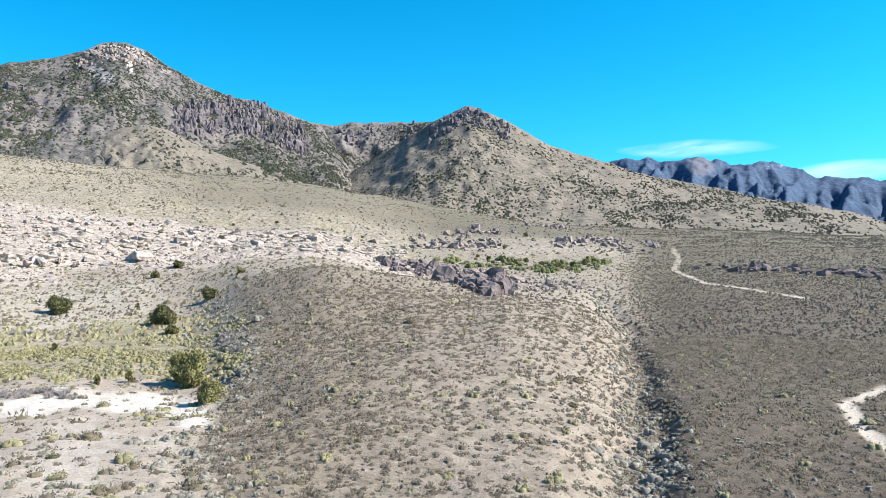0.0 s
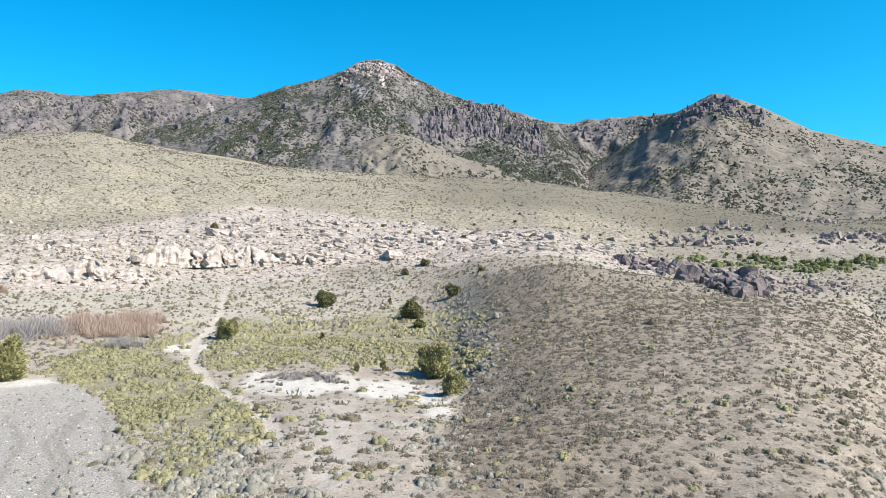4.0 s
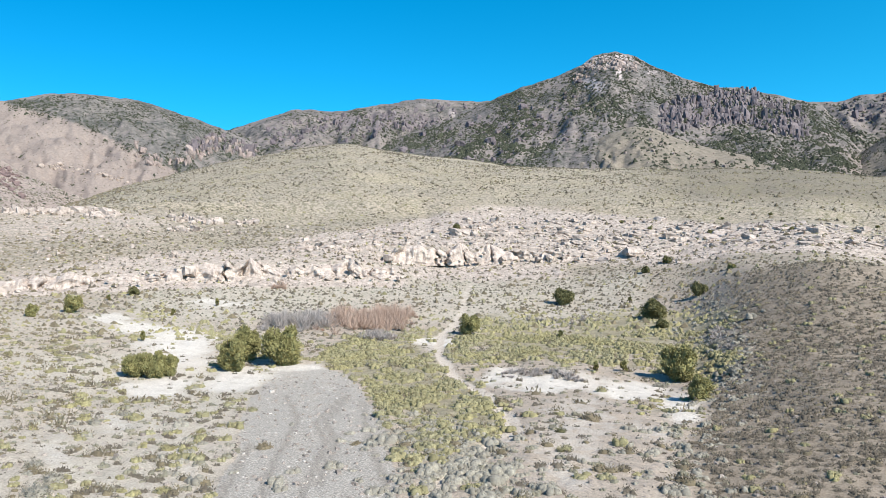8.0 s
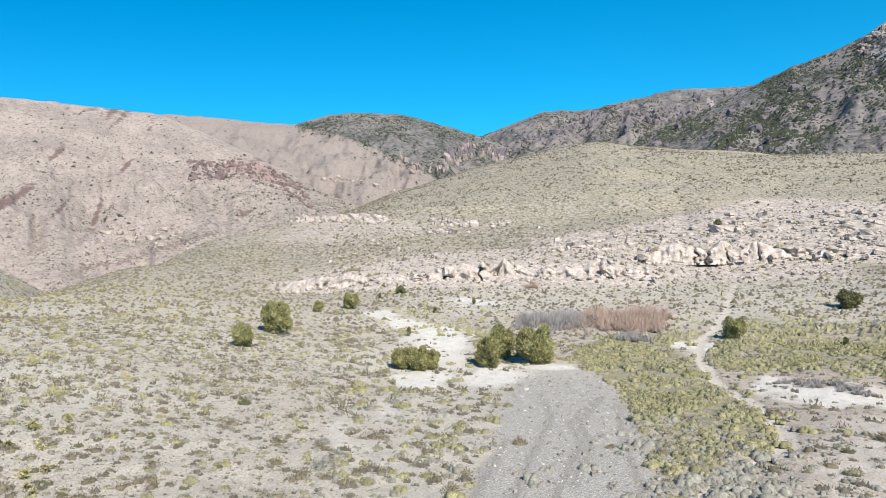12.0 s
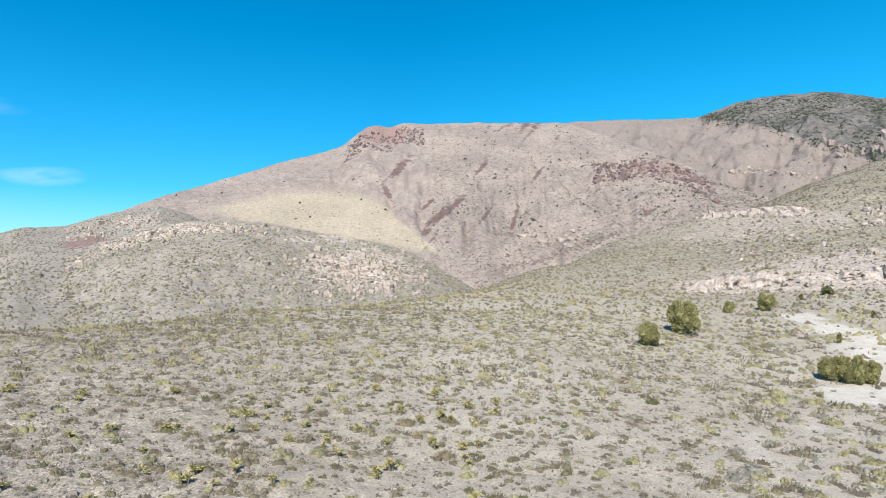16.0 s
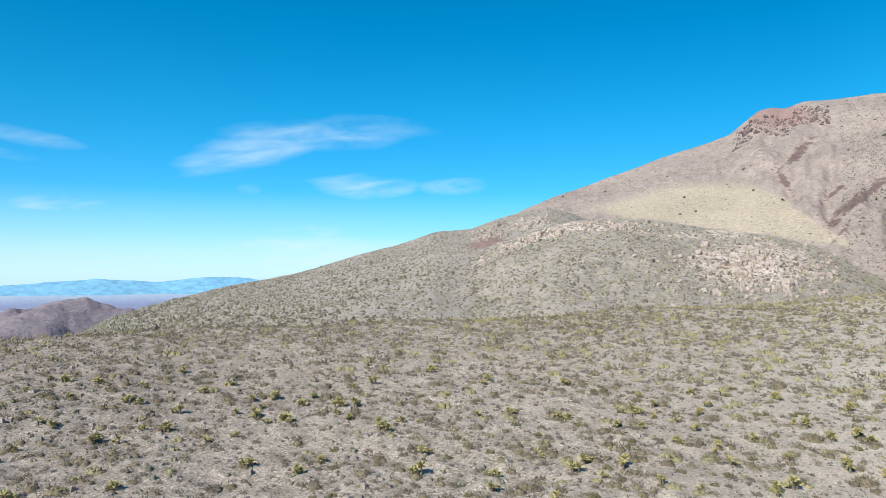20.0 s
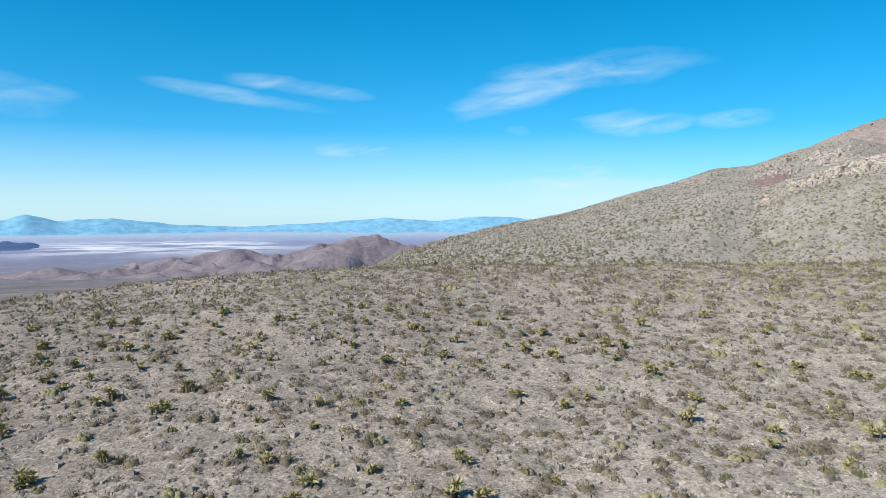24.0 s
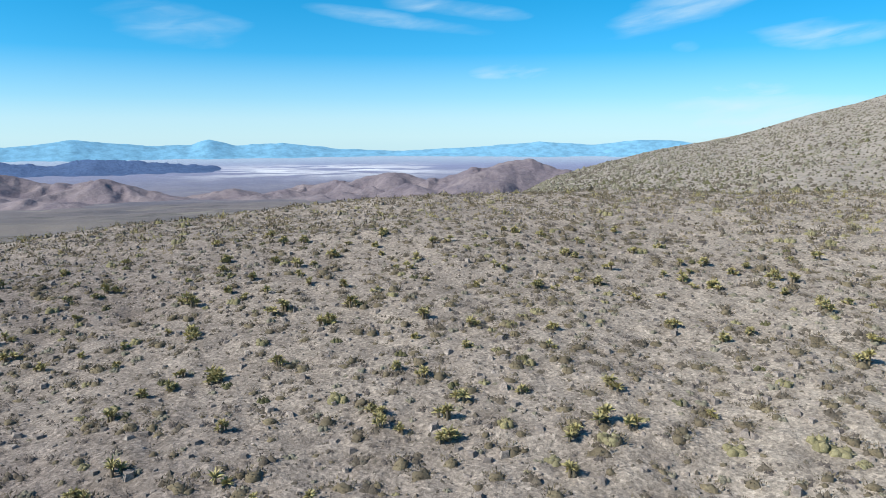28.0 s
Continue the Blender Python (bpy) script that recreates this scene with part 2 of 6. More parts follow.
def slope_colour(soil, soil2, dark, rock, veg=0.5, scale=0.02, tint=None, streak=None, grass=None):
    def build(nt, geo):
        big = noise_at(nt, geo, scale, 5, 0.6)
        mid = noise_at(nt, geo, scale * 8, 5, 0.65)
        fine = noise_at(nt, geo, scale * 30, 4, 0.7)
        c = mix(nt, ramp(nt, big, [(0.38, 0), (0.62, 1)]), soil, soil2)
        # scrub cover comes and goes in large patches
        cover = ramp(nt, noise_at(nt, geo, scale * 0.5, 4, 0.6), [(0.40, 0.35), (0.58, 1.0)])
        c = mix(nt, math_node(nt, "MULTIPLY", math_node(nt, "MULTIPLY", ramp(nt, mid, [(0.50 - veg * 0.1, 0), (0.64, 1)]), veg), cover), c, dark)
        c = mix(nt, ramp(nt, math_node(nt, "ADD", attr(nt, "rock"), math_node(nt, "MULTIPLY", math_node(nt, "SUBTRACT", mid, 0.5), 1.2)), [(0.45, 0), (0.6, 1)]), c, rock)
        if tint:
            c = mix(nt, ramp(nt, math_node(nt, "ADD", attr(nt, "patch"), math_node(nt, "MULTIPLY", math_node(nt, "SUBTRACT", mid, 0.5), 0.8)), [(0.42, 0), (0.6, 1)]), c, tint)
        if grass:
            c = mix(nt, ramp(nt, math_node(nt, "ADD", attr(nt, "grass"), math_node(nt, "MULTIPLY", math_node(nt, "SUBTRACT", mid, 0.5), 1.1)), [(0.30, 0), (0.75, 1)]), c, mix(nt, ramp(nt, big, [(0.4, 0), (0.6, 1)]), grass, tuple(v * 0.88 for v in grass)))
        if streak:
            c = mix(nt, ramp(nt, math_node(nt, "ADD", attr(nt, "streak"), math_node(nt, "MULTIPLY", math_node(nt, "SUBTRACT", mid, 0.5), 1.9)), [(0.40, 0), (0.66, 0.85)]), c, streak)
        grit = ramp(nt, fine, [(0.3, 0.70), (0.7, 1.22)])
        return mix(nt, 1.0, c, grit, "MULTIPLY")
    return build


def leaf_colour(a, b, c=None, scale=0.15):
    def build(nt, geo):
        big = noise_at(nt, geo, scale, 3, 0.6)
        col = mix(nt, ramp(nt, big, [(0.35, 0), (0.65, 1)]), a, b)
        rnd = geo.outputs["Random Per Island"]
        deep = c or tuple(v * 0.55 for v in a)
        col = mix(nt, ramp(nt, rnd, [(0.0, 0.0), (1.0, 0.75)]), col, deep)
        # sprigs, and the shade in the gaps between them put into the colour
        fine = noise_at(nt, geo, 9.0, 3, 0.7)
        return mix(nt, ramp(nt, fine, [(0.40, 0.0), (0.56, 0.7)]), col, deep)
    return build


def rock_colour(a, b, stain):
    def build(nt, geo):
        oi = nt.nodes.new("ShaderNodeObjectInfo")
        mid = noise_at(nt, geo, 0.55, 5, 0.65)
        fine = noise_at(nt, geo, 3.5, 4, 0.7)
        streak = noise_at(nt, geo, 1.2, 4, 0.6, 0.4, (1, 1, 0.22))
        c = mix(nt, oi.outputs["Random"], a, b)
        c = mix(nt, ramp(nt, mid, [(0.42, 0), (0.68, 0.8)]), c, tuple(v * 0.72 for v in b))
        c = mix(nt, ramp(nt, streak, [(0.52, 0), (0.66, 0.8)]), c, stain)
        return mix(nt, 1.0, c, ramp(nt, fine, [(0.3, 0.78), (0.7, 1.15)]), "MULTIPLY")
    return build


M = {}
M["ground"] = rough_mat("desert_soil", ground_colour, bump=0.9, bump_scale=2.6)
M["range"] = rough_mat("mountain_scree", slope_colour((0.225, 0.19, 0.17), (0.155, 0.136, 0.13), (0.05, 0.055, 0.043), (0.165, 0.138, 0.136), 1.0, 0.012, (0.40, 0.34, 0.315)), bump=0.6, bump_scale=0.10)
M["conical"] = rough_mat("brown_scree", slope_colour((0.235, 0.197, 0.153), (0.19, 0.16, 0.128), (0.085, 0.082, 0.058), (0.165, 0.138, 0.136), 0.75, 0.012, (0.3, 0.25, 0.21)), bump=0.6, bump_scale=0.10)
# far rock tinted blue to carry the haze of distance in its base colour
M["hazed_range_far"] = rough_mat("far_mountain", slope_colour((0.085, 0.125, 0.19), (0.062, 0.098, 0.158), (0.035, 0.058, 0.10), (0.14, 0.145, 0.175), 1.0, 0.008, (0.6, 0.65, 0.75)), bump=0.6, bump_scale=0.03)
M["grey_hill"] = rough_mat("grey_hill_scree", slope_colour((0.34, 0.277, 0.232), (0.275, 0.224, 0.193), (0.19, 0.145, 0.124), (0.25, 0.165, 0.138), 0.55, 0.014, (0.275, 0.185, 0.158), (0.13, 0.083, 0.075), (0.40, 0.335, 0.245)), bump=0.6, bump_scale=0.15)
M["scrub_hill"] = rough_mat("scrub_hill_scree", slope_colour((0.20, 0.174, 0.157), (0.14, 0.128, 0.118), (0.05, 0.056, 0.044), (0.20, 0.17, 0.165), 1.0, 0.012, (0.245, 0.2, 0.17)), bump=0.6, bump_scale=0.12)
M["foothill"] = rough_mat("foothill_scree", slope_colour((0.225, 0.19, 0.148), (0.195, 0.167, 0.133), (0.10, 0.092, 0.068), (0.30, 0.25, 0.21), 0.7, 0.02), bump=0.6, bump_scale=0.12)
M["near_hill"] = rough_mat("stony_hillside", slope_colour((0.335, 0.293, 0.24), (0.29, 0.255, 0.212), (0.20, 0.176, 0.143), (0.50, 0.42, 0.35), 0.6, 0.03, (0.22, 0.14, 0.125)), bump=0.6, bump_scale=0.7)
# brown-purple hills, their tones greyed and lightened to include some haze
M["hazed_valley_hill"] = rough_mat("hazed_valley_hill", slope_colour((0.225, 0.188, 0.19), (0.18, 0.15, 0.163), (0.13, 0.112, 0.132), (0.2, 0.16, 0.16), 0.8, 0.010), bump=0.5, bump_scale=0.03)
# the blue is haze over the valley, painted onto the low range
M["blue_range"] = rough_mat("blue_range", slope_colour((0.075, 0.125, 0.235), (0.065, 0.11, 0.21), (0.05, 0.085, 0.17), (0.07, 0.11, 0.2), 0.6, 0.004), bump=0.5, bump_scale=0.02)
# horizon backdrop: nearly flat pale blue, the air's haze used as surface colour
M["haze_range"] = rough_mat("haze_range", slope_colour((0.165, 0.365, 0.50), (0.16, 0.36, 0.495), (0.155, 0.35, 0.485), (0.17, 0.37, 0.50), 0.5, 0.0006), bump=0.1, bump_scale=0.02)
M["rock_pale"] = rough_mat("pale_rock", rock_colour((0.49, 0.412, 0.35), (0.395, 0.33, 0.28), (0.21, 0.163, 0.134)), bump=0.6, bump_scale=2.5)
M["rock_cream"] = rough_mat("cream_rock", rock_colour((0.46, 0.375, 0.31), (0.37, 0.30, 0.25), (0.24, 0.185, 0.15)), bump=0.6, bump_scale=2.5)
M["rock_dark"] = rough_mat("dark_rock", rock_colour((0.27, 0.215, 0.195), (0.17, 0.135, 0.13), (0.10, 0.078, 0.075)), bump=0.6, bump_scale=2.5)
M["rock_grey"] = rough_mat("grey_rock", rock_colour((0.23, 0.19, 0.188), (0.15, 0.125, 0.13), (0.075, 0.063, 0.066)), bump=0.6, bump_scale=0.5)
M["rock_pink"] = rough_mat("pink_rock", rock_colour((0.36, 0.285, 0.245), (0.29, 0.23, 0.20), (0.16, 0.125, 0.11)), bump=0.6, bump_scale=0.5)
M["rock_red"] = rough_mat("red_rock", rock_colour((0.23, 0.165, 0.148), (0.165, 0.118, 0.112), (0.10, 0.075, 0.072)), bump=0.6, bump_scale=0.5)
M["stone_pale"] = rough_mat("pale_stone", rock_colour((0.55, 0.50, 0.44), (0.45, 0.41, 0.36), (0.35, 0.31, 0.27)), bump=0.4, bump_scale=8)
M["stone"] = rough_mat("field_stone", leaf_colour((0.42, 0.36, 0.305), (0.35, 0.30, 0.255), (0.15, 0.128, 0.11), 0.3), bump=0.4, bump_scale=8)
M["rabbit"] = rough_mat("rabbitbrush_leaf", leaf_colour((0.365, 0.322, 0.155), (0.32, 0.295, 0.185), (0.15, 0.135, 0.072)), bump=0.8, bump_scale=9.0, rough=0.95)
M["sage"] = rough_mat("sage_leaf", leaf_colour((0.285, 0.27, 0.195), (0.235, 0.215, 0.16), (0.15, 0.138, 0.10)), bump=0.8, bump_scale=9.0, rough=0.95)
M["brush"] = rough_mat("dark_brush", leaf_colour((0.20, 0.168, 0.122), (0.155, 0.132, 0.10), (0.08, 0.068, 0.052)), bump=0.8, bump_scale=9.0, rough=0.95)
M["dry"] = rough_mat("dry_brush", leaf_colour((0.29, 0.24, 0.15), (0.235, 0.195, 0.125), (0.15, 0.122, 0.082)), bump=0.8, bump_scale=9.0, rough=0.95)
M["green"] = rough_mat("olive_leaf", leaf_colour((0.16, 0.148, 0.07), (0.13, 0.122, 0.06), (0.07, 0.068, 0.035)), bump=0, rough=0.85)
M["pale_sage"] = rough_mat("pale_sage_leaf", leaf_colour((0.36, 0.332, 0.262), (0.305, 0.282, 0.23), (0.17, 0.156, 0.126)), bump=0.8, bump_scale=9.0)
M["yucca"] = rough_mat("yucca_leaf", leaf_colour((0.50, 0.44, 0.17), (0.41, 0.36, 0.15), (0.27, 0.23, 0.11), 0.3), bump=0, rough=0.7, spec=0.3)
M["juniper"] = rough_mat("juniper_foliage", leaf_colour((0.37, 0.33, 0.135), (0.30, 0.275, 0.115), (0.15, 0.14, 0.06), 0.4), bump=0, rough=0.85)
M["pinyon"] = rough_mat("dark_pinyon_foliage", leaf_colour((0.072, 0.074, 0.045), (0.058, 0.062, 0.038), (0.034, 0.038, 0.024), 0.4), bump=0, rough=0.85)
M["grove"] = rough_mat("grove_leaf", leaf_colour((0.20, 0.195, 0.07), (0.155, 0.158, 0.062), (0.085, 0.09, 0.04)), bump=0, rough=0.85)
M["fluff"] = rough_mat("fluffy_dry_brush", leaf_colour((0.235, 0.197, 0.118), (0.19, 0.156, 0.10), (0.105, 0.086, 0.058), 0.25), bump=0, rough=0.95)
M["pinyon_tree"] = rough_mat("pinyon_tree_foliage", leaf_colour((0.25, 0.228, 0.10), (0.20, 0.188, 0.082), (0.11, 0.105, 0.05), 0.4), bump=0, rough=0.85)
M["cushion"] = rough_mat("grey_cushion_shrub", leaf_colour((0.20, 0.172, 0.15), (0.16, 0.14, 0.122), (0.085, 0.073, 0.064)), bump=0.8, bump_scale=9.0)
M["mauve"] = rough_mat("mauve_brush", leaf_colour((0.25, 0.185, 0.16), (0.21, 0.16, 0.14), (0.14, 0.105, 0.095)), bump=0.8, bump_scale=9.0)
M["bark"] = rough_mat("bark", leaf_colour((0.14, 0.105, 0.075), (0.11, 0.085, 0.06), None, 2.0), bump=0.4, bump_scale=9)
M["twig_grey"] = rough_mat("grey_twigs", leaf_colour((0.45, 0.405, 0.37), (0.39, 0.35, 0.32), (0.24, 0.212, 0.195), 0.2), bump=0, rough=0.9)
M["twig_rust"] = rough_mat("rust_twigs", leaf_colour((0.56, 0.41, 0.32), (0.49, 0.365, 0.285), (0.31, 0.22, 0.17), 0.2), bump=0, rough=0.9)


# ---------------- numeric helpers ----------------
def lattice(ix, iy, seed):
    h = (ix.astype(np.int64) * 374761393 + iy.astype(np.int64) * 668265263 + seed * 982451653) & 0xFFFFFFFF
    h = ((h ^ (h >> 13)) * 1274126177) & 0xFFFFFFFF
    return ((h ^ (h >> 16)) & 0xFFFF) / 65535.0


def vnoise(x, y, seed=0):
    """Smooth value noise, 0 to 1."""
    x, y = np.broadcast_arrays(np.asarray(x, float), np.asarray(y, float))
    ix, iy = np.floor(x), np.floor(y)
    fx, fy = x - ix, y - iy
    fx, fy = fx * fx * (3 - 2 * fx), fy * fy * (3 - 2 * fy)
    a, b = lattice(ix, iy, seed), lattice(ix + 1, iy, seed)
    c, d = lattice(ix, iy + 1, seed), lattice(ix + 1, iy + 1, seed)
    return (a * (1 - fx) + b * fx) * (1 - fy) + (c * (1 - fx) + d * fx) * fy


def fbm(x, y, seed=0, octaves=5, gain=0.5):
    total, amp, norm = 0.0, 1.0, 0.0
    for k in range(octaves):
        total = total + amp * vnoise(x * 2 ** k + 17.3 * k, y * 2 ** k - 9.1 * k, seed + k)
        norm += amp
        amp *= gain
    return total / norm


def ridged(x, y, seed=0, octaves=4):
    total, amp, norm = 0.0, 1.0, 0.0
    for k in range(octaves):
        total = total + amp * (1 - np.abs(2 * vnoise(x * 2 ** k + 5.7 * k, y * 2 ** k, seed + k) - 1))
        norm += amp
        amp *= 0.5
    return total / norm


def crv(az, knots):
    k = sorted(knots)
    return np.interp(az, [p[0] for p in k], [p[1] for p in k])


def smooth(a, n, axis):
    k = np.hanning(2 * n + 3)[1:-1]
    k /= k.sum()
    pad = [(0, 0)] * a.ndim
    pad[axis] = (n, n)
    return np.apply_along_axis(lambda v: np.convolve(v, k, "valid"), axis, np.pad(a, pad, "edge"))


def polar(az, r):
    a = np.radians(az)
    return -np.sin(a) * r, np.cos(a) * r


def mesh_np(name, verts, faces, mat, parent=None, smooth_shade=False, attrs=None):
    """faces: an int array (n, 3) or (n, 4)."""
    me = bpy.data.meshes.new(name)
    n, w = faces.shape
    me.vertices.add(len(verts))
    me.vertices.foreach_set("co", np.ascontiguousarray(verts, dtype=np.float32).ravel())
    me.loops.add(n * w)
    me.loops.foreach_set("vertex_index", np.ascontiguousarray(faces, dtype=np.int32).ravel())
    me.polygons.add(n)
    me.polygons.foreach_set("loop_start", np.arange(0, n * w, w, dtype=np.int32))
    me.polygons.foreach_set("use_smooth", np.full(n, smooth_shade))
    me.update(calc_edges=True)
    for key, vals in (attrs or {}).items():
        at = me.attributes.new(key, "FLOAT", "POINT")
        at.data.foreach_set("value", np.ascontiguousarray(vals, dtype=np.float32).ravel())
    me.materials.append(mat)
    ob = new(name, me)
    if parent:
        ob.parent = parent
    return ob


def grid_faces(nu, nv, wrap=False):
    i = np.arange(nu if wrap else nu - 1)[:, None]
    j = np.arange(nv - 1)[None, :]
    i2 = (i + 1) % nu
    return np.stack([i * nv + j, i * nv + j + 1, i2 * nv + j + 1, i2 * nv + j], -1).reshape(-1, 4)


def part(name, bm, material, parent, label=""):
    me = bpy.data.meshes.new(name)
    bm.to_mesh(me)
    bm.free()
    me.materials.append(material)
    ob = new(name, me)
    ob.parent = parent
    return tagged(ob, label=label)


# ---------------- the ground: one sheet round the camera's spot ----------------
SECTIONS = {}


def section(az, *rel):
    """A radial cut through the ground: distance and elevation as seen from the eye, in turn."""
    SECTIONS[az] = (np.array(rel[0::2], float), np.array(rel[1::2], float))


MOUNT = (1200, 2.0, 4800, 0.6)
VALE = (350, -8.6, 700, -6.4, 1000, -5.65, 1500, -5.1, 2200, -4.45, 3000, -3.1, 4000, -2.05, 4850, -1.35)
section(-50, 10, -52, 25, -27.5, 47, -15.5, 90, -7.9, 150, -3.4, 220, -0.6, 320, 1.2, 600, 1.8, *MOUNT)
section(-33, 10, -52, 25, -27.5, 47, -15.5, 90, -7.8, 150, -3.2, 220, -0.2, 320, 1.8, 600, 2.6, *MOUNT)
section(-24, 10, -52, 25, -27.5, 47, -15.4, 90, -7.6, 150, -3.0, 220, 0.0, 320, 2.1, 600, 3.4, *MOUNT)
section(-19.5, 10, -52, 25, -27.4, 47, -15.3, 80, -8.5, 105, -5.9, 150, -3.0, 220, 0, 320, 2.1, 600, 3.8, *MOUNT)
section(-15, 10, -52, 25, -27.6, 47, -15.7, 80, -9.1, 105, -6.3, 150, -3.4, 200, -1.0, 300, 2.0, 600, 4.0, *MOUNT)
section(-11, 10, -52, 25, -27.5, 45, -16, 75, -8.6, 105, -4.2, 130, -2.0, 150, -2.3, 200, -0.8, 300, 2.4, 600, 4.3, *MOUNT)
section(-6, 10, -52, 25, -27, 45, -15.7, 70, -8.0, 100, -3.2, 132, -1.2, 152, -1.8, 200, -0.6, 260, 1.2, 310, 2.6, 600, 4.8, *MOUNT)
section(2, 10, -52, 25, -27, 45, -15.8, 70, -7.9, 100, -3.6, 135, 0.2, 155, -0.4, 200, -0.3, 260, 1.4, 310, 2.6, 600, 6.4, 800, 5, *MOUNT)
section(10, 10, -52, 25, -27, 45, -16.0, 70, -8.7, 100, -4.5, 140, 1.4, 170, 1.1, 215, 2.0, 300, 4.0, 600, 7.5, 800, 6, *MOUNT)
section(15.5, 10, -52, 25, -27, 45, -16, 75, -9.5, 110, -4.3, 150, 0.1, 180, 1.1, 225, 2.2, 310, 4.3, 600, 8.2, 800, 6.5, *MOUNT)
section(19, 10, -52, 25, -27.5, 45, -16, 90, -8.6, 125, -4.5, 160, -1.7, 190, 0.4, 225, 1.6, 310, 4.5, 600, 8.4, 800, 7, *MOUNT)
section(28, 10, -52, 25, -27.5, 45, -16, 90, -8.1, 130, -4.4, 165, -2.2, 195, -0.4, 223, 1.1, 229, 2.0, 310, 5.0, 600, 8.7, 800, 7, *MOUNT)
section(38, 10, -52, 25, -27.5, 45, -16.1, 92, -8.1, 135, -4.1, 165, -2.0, 195, -0.3, 218, 0.8, 224, 2.2, 320, 5.4, 600, 9.6, 800, 8, *MOUNT)
section(46, 10, -52, 25, -27.5, 45, -16.1, 92, -8.1, 135, -4.0, 165, -2.0, 189, -0.4, 195, 1.3, 300, 4.4, 600, 10.9, 800, 9, *MOUNT)
section(56, 10, -52, 25, -27.5, 45, -16.1, 92, -8.0, 135, -3.9, 165, -1.9, 188, -0.5, 194, 0.9, 290, 4.4, 420, 7.2, 600, 8.9, 800, 7, *MOUNT)
section(63, 10, -52, 25, -27.4, 45, -16.0, 92, -7.7, 135, -3.6, 165, -1.9, 186, -0.8, 192, 0.2, 290, 4.8, 420, 6.0, 600, 6.3, 800, 5, *MOUNT)
section(70, 10, -52, 25, -27.2, 45, -15.6, 92, -6.9, 135, -3.2, 165, -1.9, 185, -1.4, 190, -0.7, 250, 2.2, 300, 4.6, 350, 3.6, 600, 3, *MOUNT)
section(76, 10, -52, 25, -27, 45, -15.2, 90, -6.3, 130, -3.1, 185, -0.9, 240, 1.5, 290, 3.0, 340, 1.5, 600, 0.5, *MOUNT)
section(82, 10, -52, 25, -27, 45, -14.9, 90, -5.7, 130, -2.6, 180, -0.7, 230, 0.7, 260, 0.3, 350, -1.2, 700, -1.2, *MOUNT)
section(90, 10, -52, 24, -27, 45, -14.5, 90, -5.0, 130, -2.5, 165, -1.6, 200, -2.2, 350, -2.2, 700, -2, *MOUNT)
section(105, 10, -52, 24, -27, 45, -13.5, 80, -5.3, 120, -2.8, 140, -3.0, 170, -3.6, 350, -3.2, 700, -3, *MOUNT)
section(122, 10, -52, 24, -27, 42, -14, 70, -6.1, 100, -3.9, 115, -4.5, 150, -5.2, 350, -5, 700, -5, 1500, -4.5, 4800, -1.35)
section(138, 10, -52, 24, -27, 40, -14.5, 65, -6.5, 90, -4.1, 110, -5, 150, -6, *VALE)
section(155, 10, -52, 23, -28, 38, -15, 60, -7.0, 82, -4.5, 100, -5.4, 150, -7.6, *VALE)
section(170, 10, -52, 23, -28, 38, -16, 60, -8.2, 80, -5.8, 100, -6.6, 150, -8.6, *VALE)
section(187, 10, -52, 23, -28.5, 38, -17.5, 60, -9.8, 80, -7.2, 100, -7.8, 150, -9.0, *VALE)
section(230, 10, -52, 23, -29, 45, -16.5, 90, -9.0, 150, -7, *VALE)
section(280, 10, -52, 23, -28, 45, -16, 90, -8.0, 150, -5, 350, -3.5, 1000, -2, 4800, -0.9)
section(310, 10, -52, 25, -27.5, 47, -15.5, 90, -7.9, 150, -3.4, 220, -0.6, 320, 1.2, 600, 1.8, *MOUNT)

G_R = np.concatenate([np.geomspace(7, 20, 25)[:-1], np.geomspace(20, 60, 90)[:-1], np.geomspace(60, 320, 130)[:-1], np.geomspace(320, 3000, 42)[:-1], np.linspace(3000, 3900, 34)[:-1], np.geomspace(3900, 4850, 6)])
G_AZ = np.concatenate([np.arange(-42, 192, 0.38), np.arange(192, 318, 2.0)])


def ground_table():
    keys = sorted(SECTIONS)
    rows = []
    for k in keys:
        r, el = SECTIONS[k]
        z = EYE_Z + r * np.tan(np.radians(el))
        zi = np.interp(np.log(G_R), np.log(r), z)
        lin = np.interp(G_R, r, z)
        rows.append(np.where(G_R < 320, lin, zi))
    rows = np.array(rows)
    az = np.concatenate([np.arange(-50, 310.01, 0.5)])
    tab = np.array([np.interp(az, keys, rows[:, j]) for j in range(len(G_R))]).T
    tab = smooth(tab, 5, 0)
    tab = smooth(tab, 2, 1)
    return az, tab


T_AZ, T_Z = ground_table()


GULLY = [(38, -16.3), (47, -15.9), (54, -15.2), (65, -15.9), (82, -15.2), (102, -14.8), (138, -14.0), (185, -12.4), (210, -11)]
KNOLL_EDGE = [(40, 18.6), (47, 18.5), (59, 19.0), (80, 16.6), (100, 14.8), (122, 17.0), (150, 16.4), (170, 12.5), (190, 9)]


def gully_cut(az, r):
    """How deep the dry gully is cut: a long lit flank on one side, a steep bank on the other."""
    s = -np.radians(az - crv(r, GULLY)) * r
    x, y = polar(az, r)
    s = s + (fbm(x / 6, y / 6, 41, 3) - 0.5) * 2.6
    prof = np.where(s < 0, np.clip(1 + (s + 0.8) / 5.5, 0, 1), np.clip(1 - (s - 0.7) / 3.2, 0, 1))
    prof = prof * prof * (3 - 2 * prof)
    return 1.35 * prof * np.clip((r - 30) / 10, 0, 1) * np.clip((215 - r) / 70, 0, 1)


